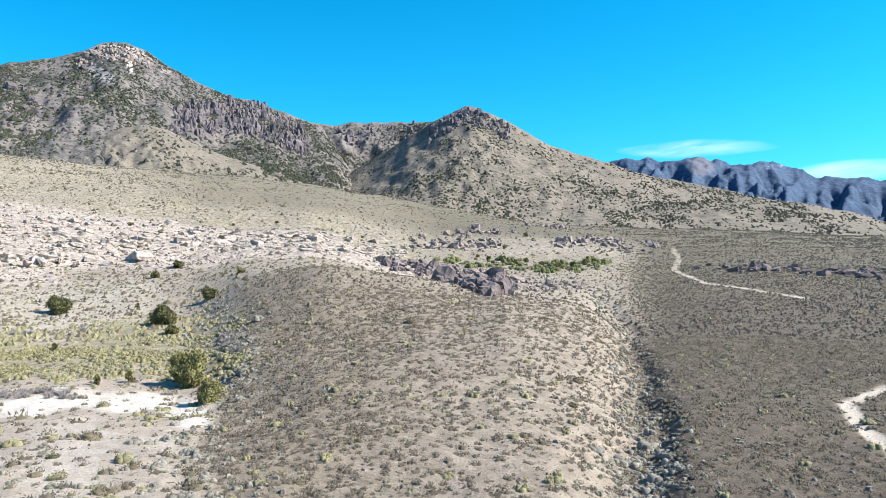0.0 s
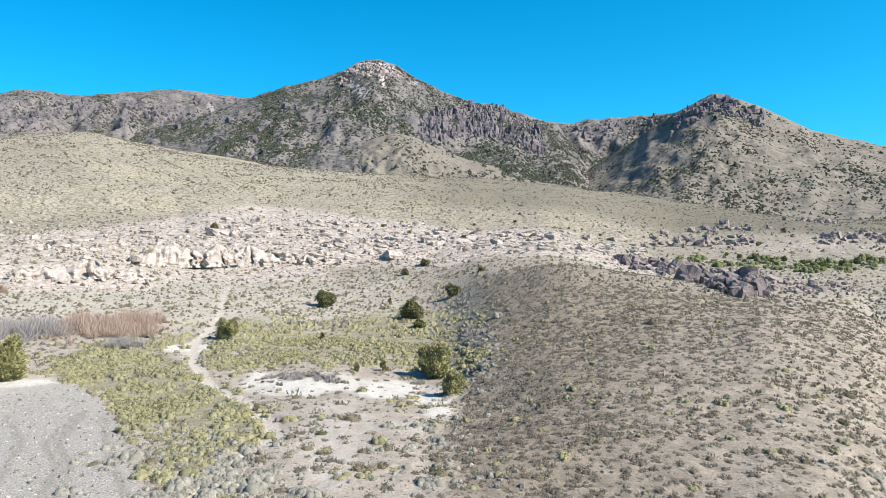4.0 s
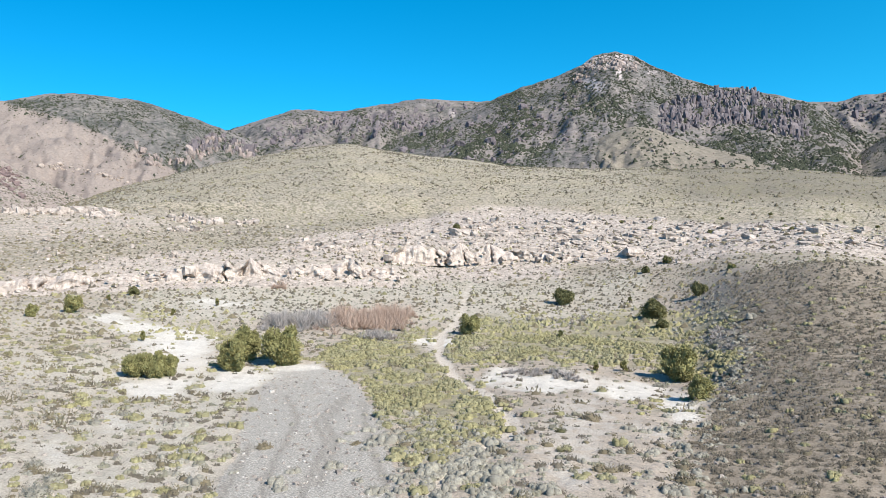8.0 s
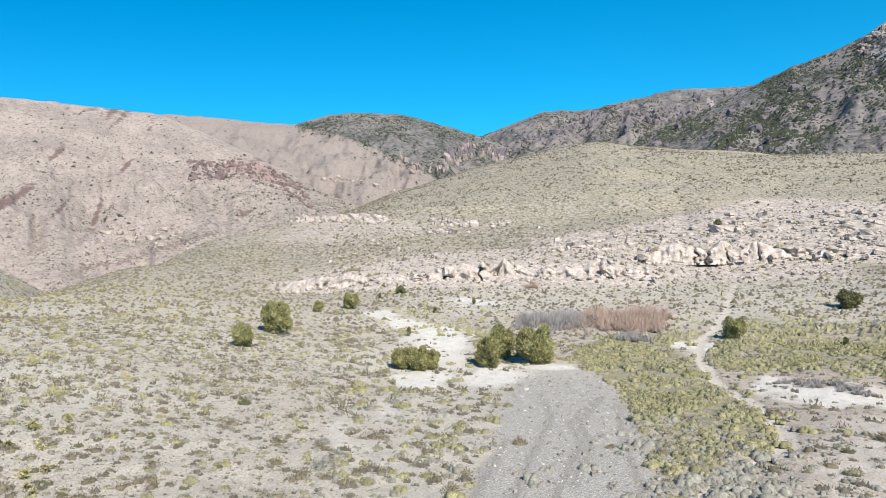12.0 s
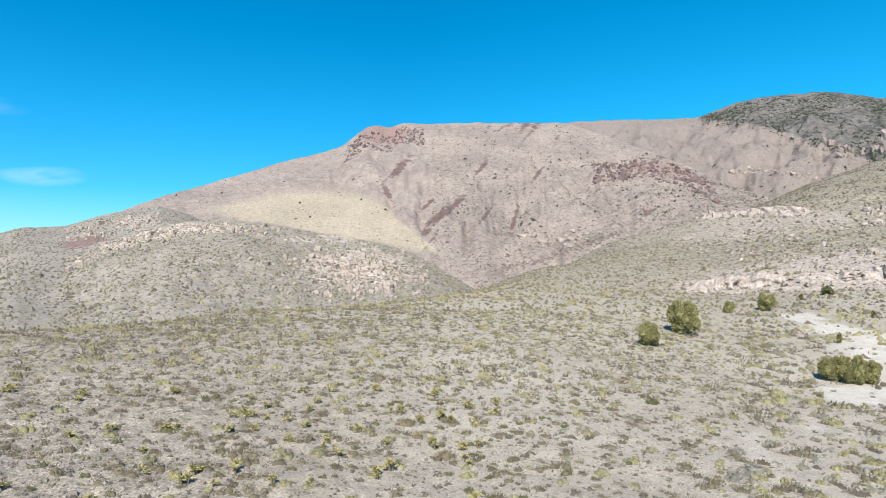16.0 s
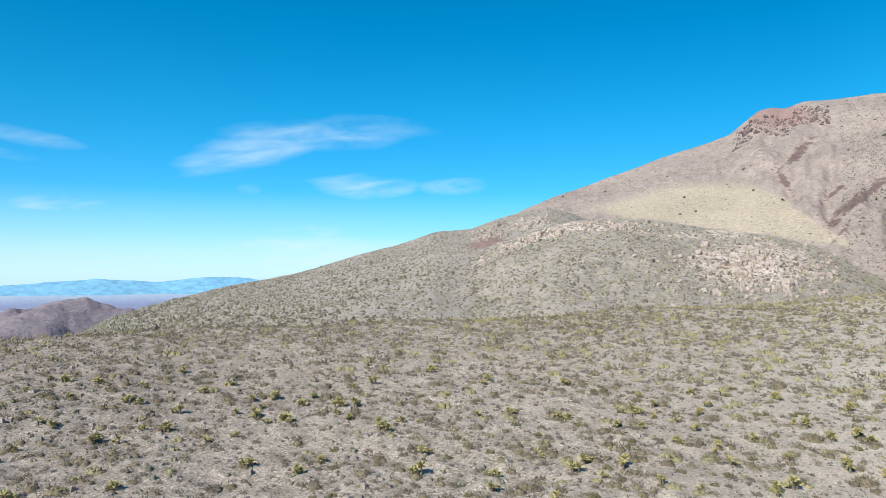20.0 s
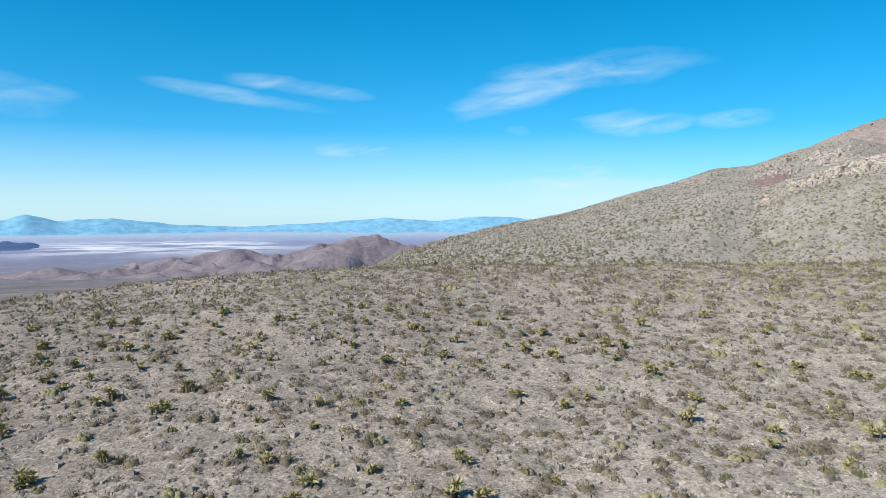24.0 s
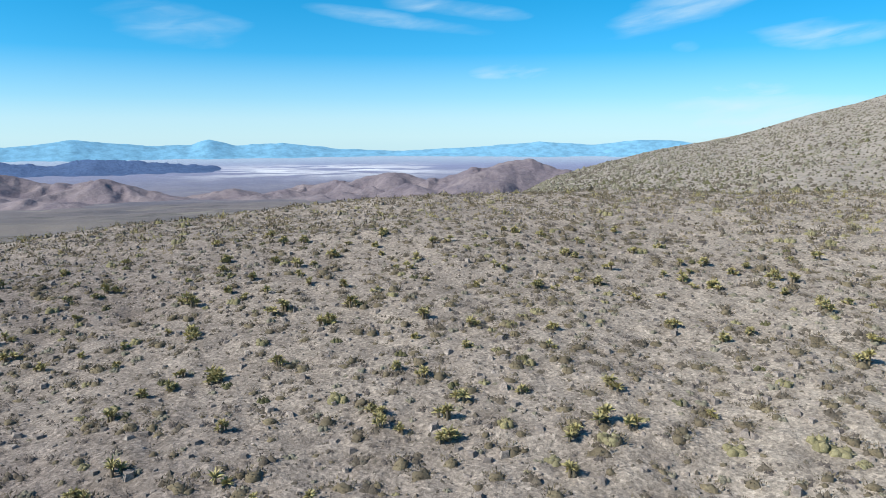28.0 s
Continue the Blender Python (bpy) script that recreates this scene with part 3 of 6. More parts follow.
def ground_z(az, r, rough=True):
    az = np.asarray(az, float)
    az = np.where(az < -50, az + 360, az)
    r = np.asarray(r, float)
    fi = np.clip((az - T_AZ[0]) / 0.5, 0, len(T_AZ) - 1.001)
    i = fi.astype(int)
    fi = fi - i
    fj = np.clip(np.interp(r, G_R, np.arange(len(G_R))), 0, len(G_R) - 1.001)
    j = fj.astype(int)
    fj = fj - j
    z = (T_Z[i, j] * (1 - fi) + T_Z[i + 1, j] * fi) * (1 - fj) + (T_Z[i, j + 1] * (1 - fi) + T_Z[i + 1, j + 1] * fi) * fj
    if rough:
        x, y = polar(az, r)
        calm = 1 - 0.75 * zone_gravel(az, r)
        z = z - gully_cut(az, r)
        z = z + calm * ((fbm(x / 9, y / 9, 3, 4) - 0.5) * 0.9 + (fbm(x / 1.7, y / 1.7, 8, 3) - 0.5) * 0.34 + (fbm(x / 0.6, y / 0.6, 9, 2) - 0.5) * 0.16)
        z = z + zone_slick(az, r) * ((ridged(x / 9, y / 9, 61, 3) - 0.6) * 1.5 + (ridged(x / 3.4, y / 3.4, 63, 2) - 0.6) * 0.9)
        far = np.clip((r - 150) / 400, 0, 1)
        z = z + far * (fbm(x / 60, y / 60, 21, 4) - 0.5) * np.clip(r * 0.012, 0, 9)
        # shallow rills running down the far fan
        z = z - np.clip((r - 200) / 100, 0, 1) * np.clip((900 - r) / 200, 0, 1) * ridged(az / 5.0 + (fbm(x / 90, y / 90, 33, 3) - 0.5) * 3, r / 260, 31, 3) ** 3 * 1.6
    return z


def blob(az, r, a0, r0, da, dr, soft=0.5):
    """1 inside an oval of the plan, fading to 0 outside it."""
    d = np.hypot((az - a0) / da, (r - r0) / dr)
    return np.clip((1 + soft - d) / (2 * soft), 0, 1)


def el_r(az, el):
    """The distance at which the ground is first seen at that elevation along an azimuth."""
    rr = np.geomspace(18, 700, 900)
    e = np.degrees(np.arctan2(ground_z(np.full_like(rr, az), rr, False) - EYE_Z, rr))
    k = np.argmax(e >= el)
    return float(rr[k]) if e[k] >= el else 700.0


def band(az, r, knots_lo, knots_hi, soft_m=4.0):
    lo, hi = crv(az, knots_lo), crv(az, knots_hi)
    a0, a1 = min(k[0] for k in knots_lo), max(k[0] for k in knots_lo)
    v = np.clip((r - lo) / soft_m + 0.5, 0, 1) * np.clip((hi - r) / soft_m + 0.5, 0, 1)
    return v * np.clip((az - a0) / 1.5 + 0.5, 0, 1) * np.clip((a1 - az) / 1.5 + 0.5, 0, 1)


def zone_gravel(az, r):
    x, y = polar(az, r)
    az = az + (fbm(x / 11, y / 11, 91, 3) - 0.5) * 2.2
    r = r + (fbm(x / 9, y / 9, 93, 3) - 0.5) * 9
    return band(az, r, [(41.2, 20), (56.5, 20)], [(41.2, 40), (42.0, 54), (43.3, 70), (45.0, 88), (47, 97), (50, 97), (52.4, 90), (53.0, 71), (54.4, 53), (55.8, 42), (56.5, 36)], 6)


def zone_sand(az, r):
    x, y = polar(az, r)
    r = r + (fbm(x / 7, y / 7, 95, 3) - 0.5) * 14
    az = az + (fbm(x / 6, y / 6, 97, 3) - 0.5) * 3
    v = 0
    for spot in ((58.3, 116, 2.6, 17), (61.4, 133, 2.2, 7), (63.6, 142, 1.0, 8), (54.2, 93, 2.6, 6), (60.3, 90, 2.6, 7), (49.5, 98, 2.5, 4), (29, 88, 4.0, 5), (23.5, 83, 3.2, 6), (19.8, 77, 1.5, 6), (33, 92, 2.0, 5), (38.4, 118, 1.6, 7), (55.5, 162, 1.8, 5)):
        v = np.maximum(v, blob(az, r, *spot))
    for spot in ((27, 66, 5.0, 12), (28.5, 54, 4.5, 12), (22, 62, 2.5, 8), (63, 66, 1.6, 7), (66.5, 57, 1.6, 7), (58, 55, 1.5, 9)):
        v = np.maximum(v, 0.45 * blob(az, r, *spot))
    return v


def zone_brown(az, r):
    """The scrub-covered knoll and the far bank of the gully."""
    v = np.clip((crv(r, KNOLL_EDGE) - az) / (1.4 + 4.0 * np.clip((r - 85) / 50, 0, 1)) + 0.5, 0, 1) * np.clip((az + 18) / 3, 0, 1) * np.clip((165 - r) / 20, 0, 1) * (0.55 + 0.33 * np.clip((az + 2) / 12, 0, 1))
    return np.maximum(v, np.clip((-13.5 - az) / 2.5, 0, 1) * np.clip((800 - r) / 600, 0, 1))


def zone_slick(az, r):
    v = band(az, r, [(2, 208), (12, 205), (20, 205), (26, 218), (32, 224), (40, 228), (52, 226)], [(2, 240), (10, 290), (18, 300), (27, 315), (34, 325), (40, 300), (52, 232)], 22)
    v = np.maximum(v, 0.62 * band(az, r, [(40, 194), (70, 188)], [(40, 240), (70, 205)], 12))
    v = np.maximum(v, 0.75 * band(az, r, [(28, 196), (41, 190)], [(28, 226), (41, 222)], 10))
    v = np.maximum(v, band(az, r, [(41, 182), (72, 178)], [(41, 196), (72, 192)], 4))
    v = np.maximum(v, 0.5 * blob(az, r, -8, 300, 9, 30))
    return np.maximum(v, 0.58 * blob(az, r, 65, 270, 9, 35))


TRAIL = [(36.0, 190), (36.5, 152), (38.2, 124), (38.5, 110), (37.4, 95), (34.7, 80), (32.9, 68), (32.3, 61), (33.6, 56), (35.2, 51), (38.0, 45), (40, 41)]
TRAIL_R = [(-18.0, 330), (-18.4, 290), (-18.1, 245), (-20.4, 205), (-27, 180)]
TRAIL_R2 = [(-36, 105), (-31.8, 92), (-29.4, 80), (-30.4, 69), (-33.5, 58), (-38, 50)]


def near_line(az, r, line, width):
    x, y = polar(az, r)
    best = np.full(np.shape(x), 1e9)
    pts = [polar(a, d) for a, d in line]
    for (x0, y0), (x1, y1) in zip(pts, pts[1:]):
        dx, dy = x1 - x0, y1 - y0
        t = np.clip(((x - x0) * dx + (y - y0) * dy) / (dx * dx + dy * dy), 0, 1)
        best = np.minimum(best, np.hypot(x - x0 - t * dx, y - y0 - t * dy))
    return np.clip(1.2 - best / width, 0, 1)


TRACKS = [[(46.1, 78), (48.2, 64), (47.3, 56), (49.0, 45), (50, 39)], [(44.5, 75), (44.0, 57), (42.5, 44)], [(53.1, 57), (54.7, 47), (56, 41)], [(45.6, 79), (47.4, 64), (46.5, 56), (48.0, 45)], [(50.5, 80), (49.5, 66), (51.5, 50), (52.5, 42)]]


def zone_track(az, r):
    v = 0
    for line in TRACKS:
        v = np.maximum(v, near_line(az, r, line, 0.38))
    return v


def zone_rust(az, r):
    """The dark brown bank and fan beyond the gully."""
    v = np.clip((-14.0 - az) / 4.0, 0, 1) * np.clip((r - 30) / 10, 0, 1) * np.clip((1000 - r) / 700, 0, 1) * (1 - zone_trail(az, r))
    return np.maximum(v, (0.62 + 0.2 * np.clip((6 - az) / 8, 0, 1)) * np.clip((27 - az) / 9, 0, 1) * np.clip((r - 315) / 60, 0, 1))


def zone_trail(az, r):
    v = near_line(az, r, TRAIL, 1.15)
    v = np.maximum(v, near_line(az, r, TRAIL_R, 1.7))
    return np.maximum(v, near_line(az, r, TRAIL_R2, 1.3))


def yellow_zone(az, r):
    x, y = polar(az, r)
    far = np.clip((r - 70) / 30, 0, 1)
    a1 = az
    az = az + far * (fbm(x / 13, y / 13, 101, 4) - 0.5) * 9
    r = r + far * (fbm(x / 10, y / 10, 103, 4) - 0.5) * 34
    v = band(az, r, [(33, 52), (36, 46), (40, 44), (42, 52), (44, 80), (48, 96)], [(33, 68), (36, 88), (40, 128), (42, 130), (44, 130), (48, 120)], 6)
    gaps = np.clip(fbm(x / 8, y / 8, 105, 3) * 5.5 - 1.6, 0.32, 1)
    v = np.maximum(v, gaps * band(az, r, [(16.0, 88), (24, 96), (30, 98), (38, 100)], [(16.0, 132), (24, 150), (30, 154), (38, 150)], 12))
    v = np.maximum(v, 0.7 * gaps * near_line(a1, r, [(17.0, 108), (18.8, 92), (20.2, 80), (20.3, 66)], 4.5))
    v = np.maximum(v, 0.7 * band(az, r, [(35, 40), (41.5, 36)], [(35, 62), (41.5, 56)], 5))
    v = v * (1 - 0.55 * band(az, r, [(33, 20), (43, 20)], [(33, 52), (37, 62), (43, 78)], 10))
    return np.maximum(v, 0.6 * band(az, r, [(52, 112), (62, 120)], [(52, 140), (62, 150)], 8))


def build_ground():
    az, r = np.meshgrid(G_AZ, G_R, indexing="ij")
    z = ground_z(az, r) - 0.18 * zone_trail(az, r)
    x, y = polar(az, r)
    vert = np.stack([x, y, z], -1).reshape(-1, 3)
    centre = np.array([[0, 0, ground_z(0.0, 7.0)]])
    playa = blob(az, r, 163.5, 3400, 8.5, 380, 0.7) * np.clip((fbm(az * 0.30, r / 70, 5, 4) - 0.40) * 4.0, 0, 1.0)
    attrs = {"brown": zone_brown(az, r), "gravel": zone_gravel(az, r), "sand": zone_sand(az, r), "slick": zone_slick(az, r),
             "trail": zone_trail(az, r), "meadow": yellow_zone(az, r) * (1 - zone_sand(az, r)) * (1 - zone_gravel(az, r)), "rust": zone_rust(az, r), "track": zone_track(az, r), "stony": np.clip((az - 88) / 25, 0, 1) * np.clip((260 - r) / 60, 0, 1), "scrub": np.clip((r - 130) / 120, 0, 1) * np.clip((1200 - r) / 400, 0, 1) * (1 - np.clip((az - 140) / 10, 0, 1) * 0.5) * (1 - 0.7 * zone_slick(az, r)), "haze": np.clip((r - 1500) / 2200, 0, 1) * np.clip((az - 115) / 5, 0, 1), "playa": playa, "fan": np.clip((r - 200) / 160, 0, 1) * np.clip((900 - r) / 200, 0, 1), "pale": np.maximum(np.maximum(0.75 * band(az, r, [(22, 140), (62, 140)], [(22, 200), (62, 200)], 15), 0.85 * blob(az, r, 62, 80, 12, 60)), 0.85 * blob(az, r, 86, 100, 24, 80)) * (1 - zone_gravel(az, r)), "far": np.clip((r - 115) / 220, 0, 1) * np.clip((az - 112) / 8, 0, 1), "far_haze": np.clip((r - 3700) / 700, 0, 1) * np.clip((az - 115) / 5, 0, 1), "slope_shade": np.clip((az - 116) / 56, 0, 1) * np.clip((110 - r) / 40, 0, 1)}
    attrs = {k: np.append(v.ravel(), 0) for k, v in attrs.items()}
    faces = grid_faces(len(G_AZ), len(G_R), True)
    vert = np.concatenate([vert, centre])
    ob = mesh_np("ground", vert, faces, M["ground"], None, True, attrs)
    bm = bmesh.new()
    bm.from_mesh(ob.data)
    bm.verts.ensure_lookup_table()
    c = bm.verts[len(vert) - 1]
    n = len(G_R)
    for i in range(len(G_AZ)):
        bm.faces.new((c, bm.verts[i * n], bm.verts[((i + 1) % len(G_AZ)) * n]))
    bm.normal_update()
    bm.to_mesh(ob.data)
    bm.free()
    tagged(ob, "pale stony desert ground with sand, gravel wash and footpaths", "ground", kind="structure")
    return ob


build_ground()


# ---------------- mountains and hills ----------------
SLOPES = {}


def mountain(name, mat, crest, rc, rf, foot, label, category="mountain", step=0.2, rows=90, relief=0.10, gully=2.2, seed=1, power=1.2, rock=None, patch=None, streak=None, grass=None, jag=0.12, kind="", round_off=0.5):
    a0, a1 = min(c[0] for c in crest), max(c[0] for c in crest)
    az = np.arange(a0, a1 + step / 2, step)
    v = np.concatenate([np.linspace(0, 1, rows), np.linspace(1, 1.4, 12)[1:]])
    A, V = np.meshgrid(az, v, indexing="ij")
    rcv = crv(az, rc)[:, None] if isinstance(rc, list) else rc
    rfv = crv(az, rf)[:, None] if isinstance(rf, list) else rf
    elc = smooth(crv(az, crest), max(1, int(round_off / step)), 0)
    rough = jag * 2 * (fbm(az / 0.9, az * 0 + seed, seed + 50, 5, 0.6) - 0.5)
    zc = EYE_Z + rcv * np.tan(np.radians(elc))[:, None]
    zj = rcv * np.radians(rough)[:, None]
    fe = crv(az, foot)[:, None] if isinstance(foot, list) else foot
    zf = EYE_Z + rfv * np.tan(np.radians(fe))
    R = rfv + (rcv - rfv) * V
    up = np.clip(V, 0, 1)
    z = zf + (zc - zf) * up ** power + zj * up ** 14
    over = np.clip(V - 1, 0, 1)
    z = z - over * np.maximum(zc - zf, 15) * 1.2 * (0.4 + over)
    high = np.maximum(zc - zf, 10)
    env = np.clip(4 * up * (1 - up), 0, 1) ** 0.8
    warp = (fbm(A / 6, V * 2, seed + 9, 3) - 0.5) * 5
    g = ridged((A + warp * 0.6) / (gully * 2.2), V * 1.3 + 3, seed, 5)
    f = fbm(A / gully * 1.7, V * 9, seed + 4, 5)
    if grass:
        e0 = np.degrees(np.arctan2(z - EYE_Z, R + 0 * A))
        env = env * (1 - 0.85 * np.clip(grass(A, e0) * 1.5, 0, 1))
    z = z + high * relief * env * ((g - 0.62) * 1.8 + (f - 0.5) * 1.5) * np.clip(1 - over * 4, 0, 1)
    x, y = polar(A, R)
    el = np.degrees(np.arctan2(z - EYE_Z, R + 0 * A))
    at = {k: fn(A, el) if fn else np.zeros_like(A) for k, fn in (("rock", rock), ("patch", patch), ("streak", streak), ("grass", grass))}
    vert = np.stack([x, y, z], -1).reshape(-1, 3)
    ob = mesh_np(name, vert, grid_faces(len(az), len(v)), mat, None, True, at)
    tagged(ob, label, category, kind=kind)
    SLOPES[name] = (az, v[:rows], R[:, :rows] + 0 * A[:, :rows], z[:, :rows])
    return ob


def on_slope(name, az, v):
    """A point of a slope and its elevation as seen from the eye."""
    A, V, R, Z = SLOPES[name]
    i = np.clip(np.searchsorted(A, az) - 1, 0, len(A) - 2)
    fi = np.clip((az - A[i]) / (A[1] - A[0]), 0, 1)
    fj = np.clip(np.asarray(v, float) * (len(V) - 1), 0, len(V) - 1.001)
    j = fj.astype(int)
    fj = fj - j
    out = []
    for T in (R, Z):
        out.append((T[i, j] * (1 - fi) + T[i + 1, j] * fi) * (1 - fj) + (T[i, j + 1] * (1 - fi) + T[i + 1, j + 1] * fi) * fj)
    return out[0], out[1]


def slope_v(name, az, el):
    """How far up a slope the eye sees that elevation."""
    vv = np.linspace(0, 1, 200)
    r, z = on_slope(name, np.full(200, az), vv)
    e = np.degrees(np.arctan2(z - EYE_Z, r))
    k = int(np.argmax(e >= el))
    return float(vv[k]) if e[k] >= el else 1.0


def lean_blob(a, e, a0, e0, da, de, lean, soft=0.6):
    """An oval whose top leans towards lower azimuths."""
    return blob(a + lean * (e - e0), e, a0, e0, da, de, soft)


mountain("far_mountain_range", M["hazed_range_far"], [(-60, 5.5), (-42, 6.2), (-32.2, 6.5), (-28.1, 7.1), (-25.2, 8.3), (-22.5, 8.4), (-20.2, 9.1), (-17.3, 8.9), (-14.7, 9.4), (-12.6, 9.1), (-9, 8)],
         4200, 2600, 0.4, "far mountain range, haze-blue in its colour, with crags and a little snow", relief=0.22, gully=1.6, seed=3, step=0.14, jag=0.36,
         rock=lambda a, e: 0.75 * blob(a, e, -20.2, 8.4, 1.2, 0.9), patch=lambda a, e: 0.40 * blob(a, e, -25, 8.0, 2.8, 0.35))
mountain("mountain_saddle", M["range"], [(-3, 11), (0.6, 12.6), (4.3, 12.6), (7.5, 12.5), (8.8, 12.2), (11.6, 12.6), (15, 12.2)], 1750, 1150, 6.5,
         "dark bushy ridge between two mountains", "ridge", relief=0.13, gully=2.0, seed=5, step=0.12)
mountain("conical_mountain", M["conical"], [(-46, 2.4), (-32.1, 3.6), (-30.8, 4.2), (-28.1, 5.0), (-24.4, 5.8), (-20.5, 6.9), (-16.4, 7.9), (-12.5, 9.3), (-8.5, 10.7), (-6, 12.2), (-4, 13.2), (-2.2, 13.9), (-0.7, 13.3), (0.6, 12.7), (4.3, 10.5), (7.5, 8.6), (10, 6.5)],
         [(-46, 1050), (-6, 1110), (0.6, 1160), (4.3, 1260), (7.5, 1350), (10, 1400)], [(-46, 640), (0, 640), (10, 760)], [(-46, 1.6), (-32, 2.2), (-22, 3.2), (-14, 3.6), (-9.8, 4.0), (-3, 5.0), (1.5, 5.8), (10, 6.0)],
         "conical brown mountain dotted with bushes, rocky summit", relief=0.05, gully=2.4, seed=12, step=0.15, rows=110,
         rock=lambda a, e: 0.8 * blob(a, e, -2.0, 13.3, 2.6, 0.9))
mountain("back_mountain", M["range"], [(32, 12.6), (34.2, 14.0), (36.9, 14.0), (40.1, 14.2), (44, 13.5), (46.9, 13.0), (49.8, 13.1), (53.1, 12.0), (56, 10.8), (60, 9)],
         1950, 1100, 8, "grey mountain ridge with broken cliffs and scrub", relief=0.12, gully=2.0, seed=17, step=0.14,
         rock=lambda a, e: 0.6 * blob(a, e, 43, 12.4, 7, 0.9), patch=lambda a, e: np.maximum(0.5 * blob(a, e, 37.4, 13.0, 0.5, 0.7), 0.42 * blob(a, e, 39.8, 13.6, 1.0, 0.4)))
mountain("main_mountain", M["range"], [(4.5, 7.0), (7.5, 9.3), (9.8, 12.2), (12.5, 13.1), (15.3, 14.0), (17.0, 14.15), (19.2, 15.05), (21.5, 16.1), (22.6, 16.85), (24.2, 17.3), (25.2, 17.25), (26.0, 17.1), (26.9, 16.5), (28.8, 15.75), (32, 14.9), (34.8, 13.8), (38, 12.4), (44, 10.4), (52, 9)],
         1500, 780, [(4, 6), (20, 7.4), (36, 7.4), (52, 7)], "tall grey-brown mountain with pale rocky summit and dark bushes", relief=0.055, gully=2.6, seed=23, step=0.12, rows=130, round_off=0.25,
         rock=lambda a, e: np.maximum(0.75 * blob(a, e, 17.3, 12.5, 4.0, 1.5), 0.55 * blob(a, e, 32, 12, 5, 1.6)),
         patch=lambda a, e: np.maximum.reduce([0.85 * blob(a, e, 24.8, 16.6, 2.0, 0.6), 0.85 * lean_blob(a, e, 25.9, 14.9, 0.9, 0.6, -0.9), 0.8 * blob(a, e, 24.0, 15.7, 0.25, 0.6), 0.40 * blob(a, e, 28.7, 10.4, 0.8, 0.7), 0.5 * blob(a, e, 21.5, 15.6, 0.7, 0.25)]))
FOOT = mountain("foothill", M["foothill"], [(33, 7.0), (29.8, 8.7), (27.5, 9.9), (25.2, 11.0), (22.9, 11.7), (21.4, 11.4), (19.4, 10.4), (17.7, 9.8), (15.2, 9.1), (12.8, 8.3), (8, 7.0)],
         985, 700, 6.4, "tan foothill dotted with bushes below the tall mountain", "hill", relief=0.10, gully=2.0, seed=83, step=0.12, rows=60)
BARE = [(49, 6), (57, 7), (59.6, 8.3), (61.6, 9.2), (63.6, 10.1), (66.4, 11.1), (69.8, 11.7), (71, 12.8), (84, 13.5)]
mountain("scrub_hill", M["scrub_hill"], [(49, 8.6), (53, 10.3), (55.9, 11.4), (57.8, 12.0), (61.5, 12.9), (65, 13.0), (67.6, 12.8), (70, 11.9), (74.6, 12.0), (79.5, 12.1), (84, 11.0)],
         1450, 800, [(49, 5.5), (66, 5.3), (84, 5.5)], "rounded hill, dark scrub above and bare pinkish slopes below", relief=0.10, gully=2.2, seed=29, step=0.14, round_off=0.8,
         patch=lambda a, e: np.clip((crv(a, BARE) - e) / 1.0 + 0.5, 0, 1))


def grey_patch(a, v):
    v1 = 0.62 * blob(a, v - crv(a, [(68.9, 6.4), (71.4, 7.8), (73.9, 8.5), (76.9, 8.2), (82, 7.6)]), 73, 0, 4.6, 0.9, 0.7)
    return np.maximum(v1, 0.72 * blob(a, v, 95.0, 11.3, 2.6, 1.0))


def grey_streaks(a, e):
    v = lean_blob(a, e, 89.9, 5.1, 0.6, 1.7, 1.2)
    for spot in ((93.6, 8.6, 0.45, 1.0, 0.9), (94.6, 6.6, 0.3, 1.2, -0.5), (84.3, 4.6, 0.22, 1.5, 0.3), (91.5, 5.6, 0.25, 0.8, 1.2), (86.5, 5.0, 0.2, 1.0, 0.7), (72.5, 9.3, 0.9, 0.45, 1.0), (66.0, 8.5, 0.4, 0.6, -0.8), (82.5, 8.0, 0.25, 0.8, 0.8), (87.0, 8.6, 0.25, 0.8, 0.8)):
        v = np.maximum(v, lean_blob(a, e, *spot))
    # thin brush lines running down the face
    w = (fbm(a / 3, e / 2, 38, 3) - 0.5) * 1.6
    lines = ridged((a + 0.95 * (e - 6) + w) / 1.5, e / 7, 39, 2) ** 7 * np.clip(fbm(a / 2.2, e / 1.6, 40, 3) * 3 - 1.0, 0, 1)
    return np.maximum(0.8 * v, 0.95 * lines * np.clip((97 - a) / 3, 0, 1))


def grassy_face(a, e):
    """The smooth tan face between the gully and the long hillside."""
    right = np.interp(e, [-3, 0, 1.1, 2.4, 4.7, 7.0, 8.4, 9.5], [86, 88, 89.3, 91, 94, 94.9, 96.5, 99])
    top = crv(a, [(88, 2), (92.5, 4.2), (94.7, 5.8), (97, 6.8), (100.7, 7.0), (104.3, 6.4), (107.7, 5.5), (113.1, 4.2), (118, 3)])
    base = crv(a, [(88, 1.2), (91.2, 1.9), (99.1, 3.3), (104.5, 4.2), (108, 4.8)])
    return np.clip((a - right) / 0.8 + 0.5, 0, 1) * np.clip((top - e) / 1.6 + 0.35, 0, 1) * np.clip((e - base) / 1.0 + 0.6, 0, 1)


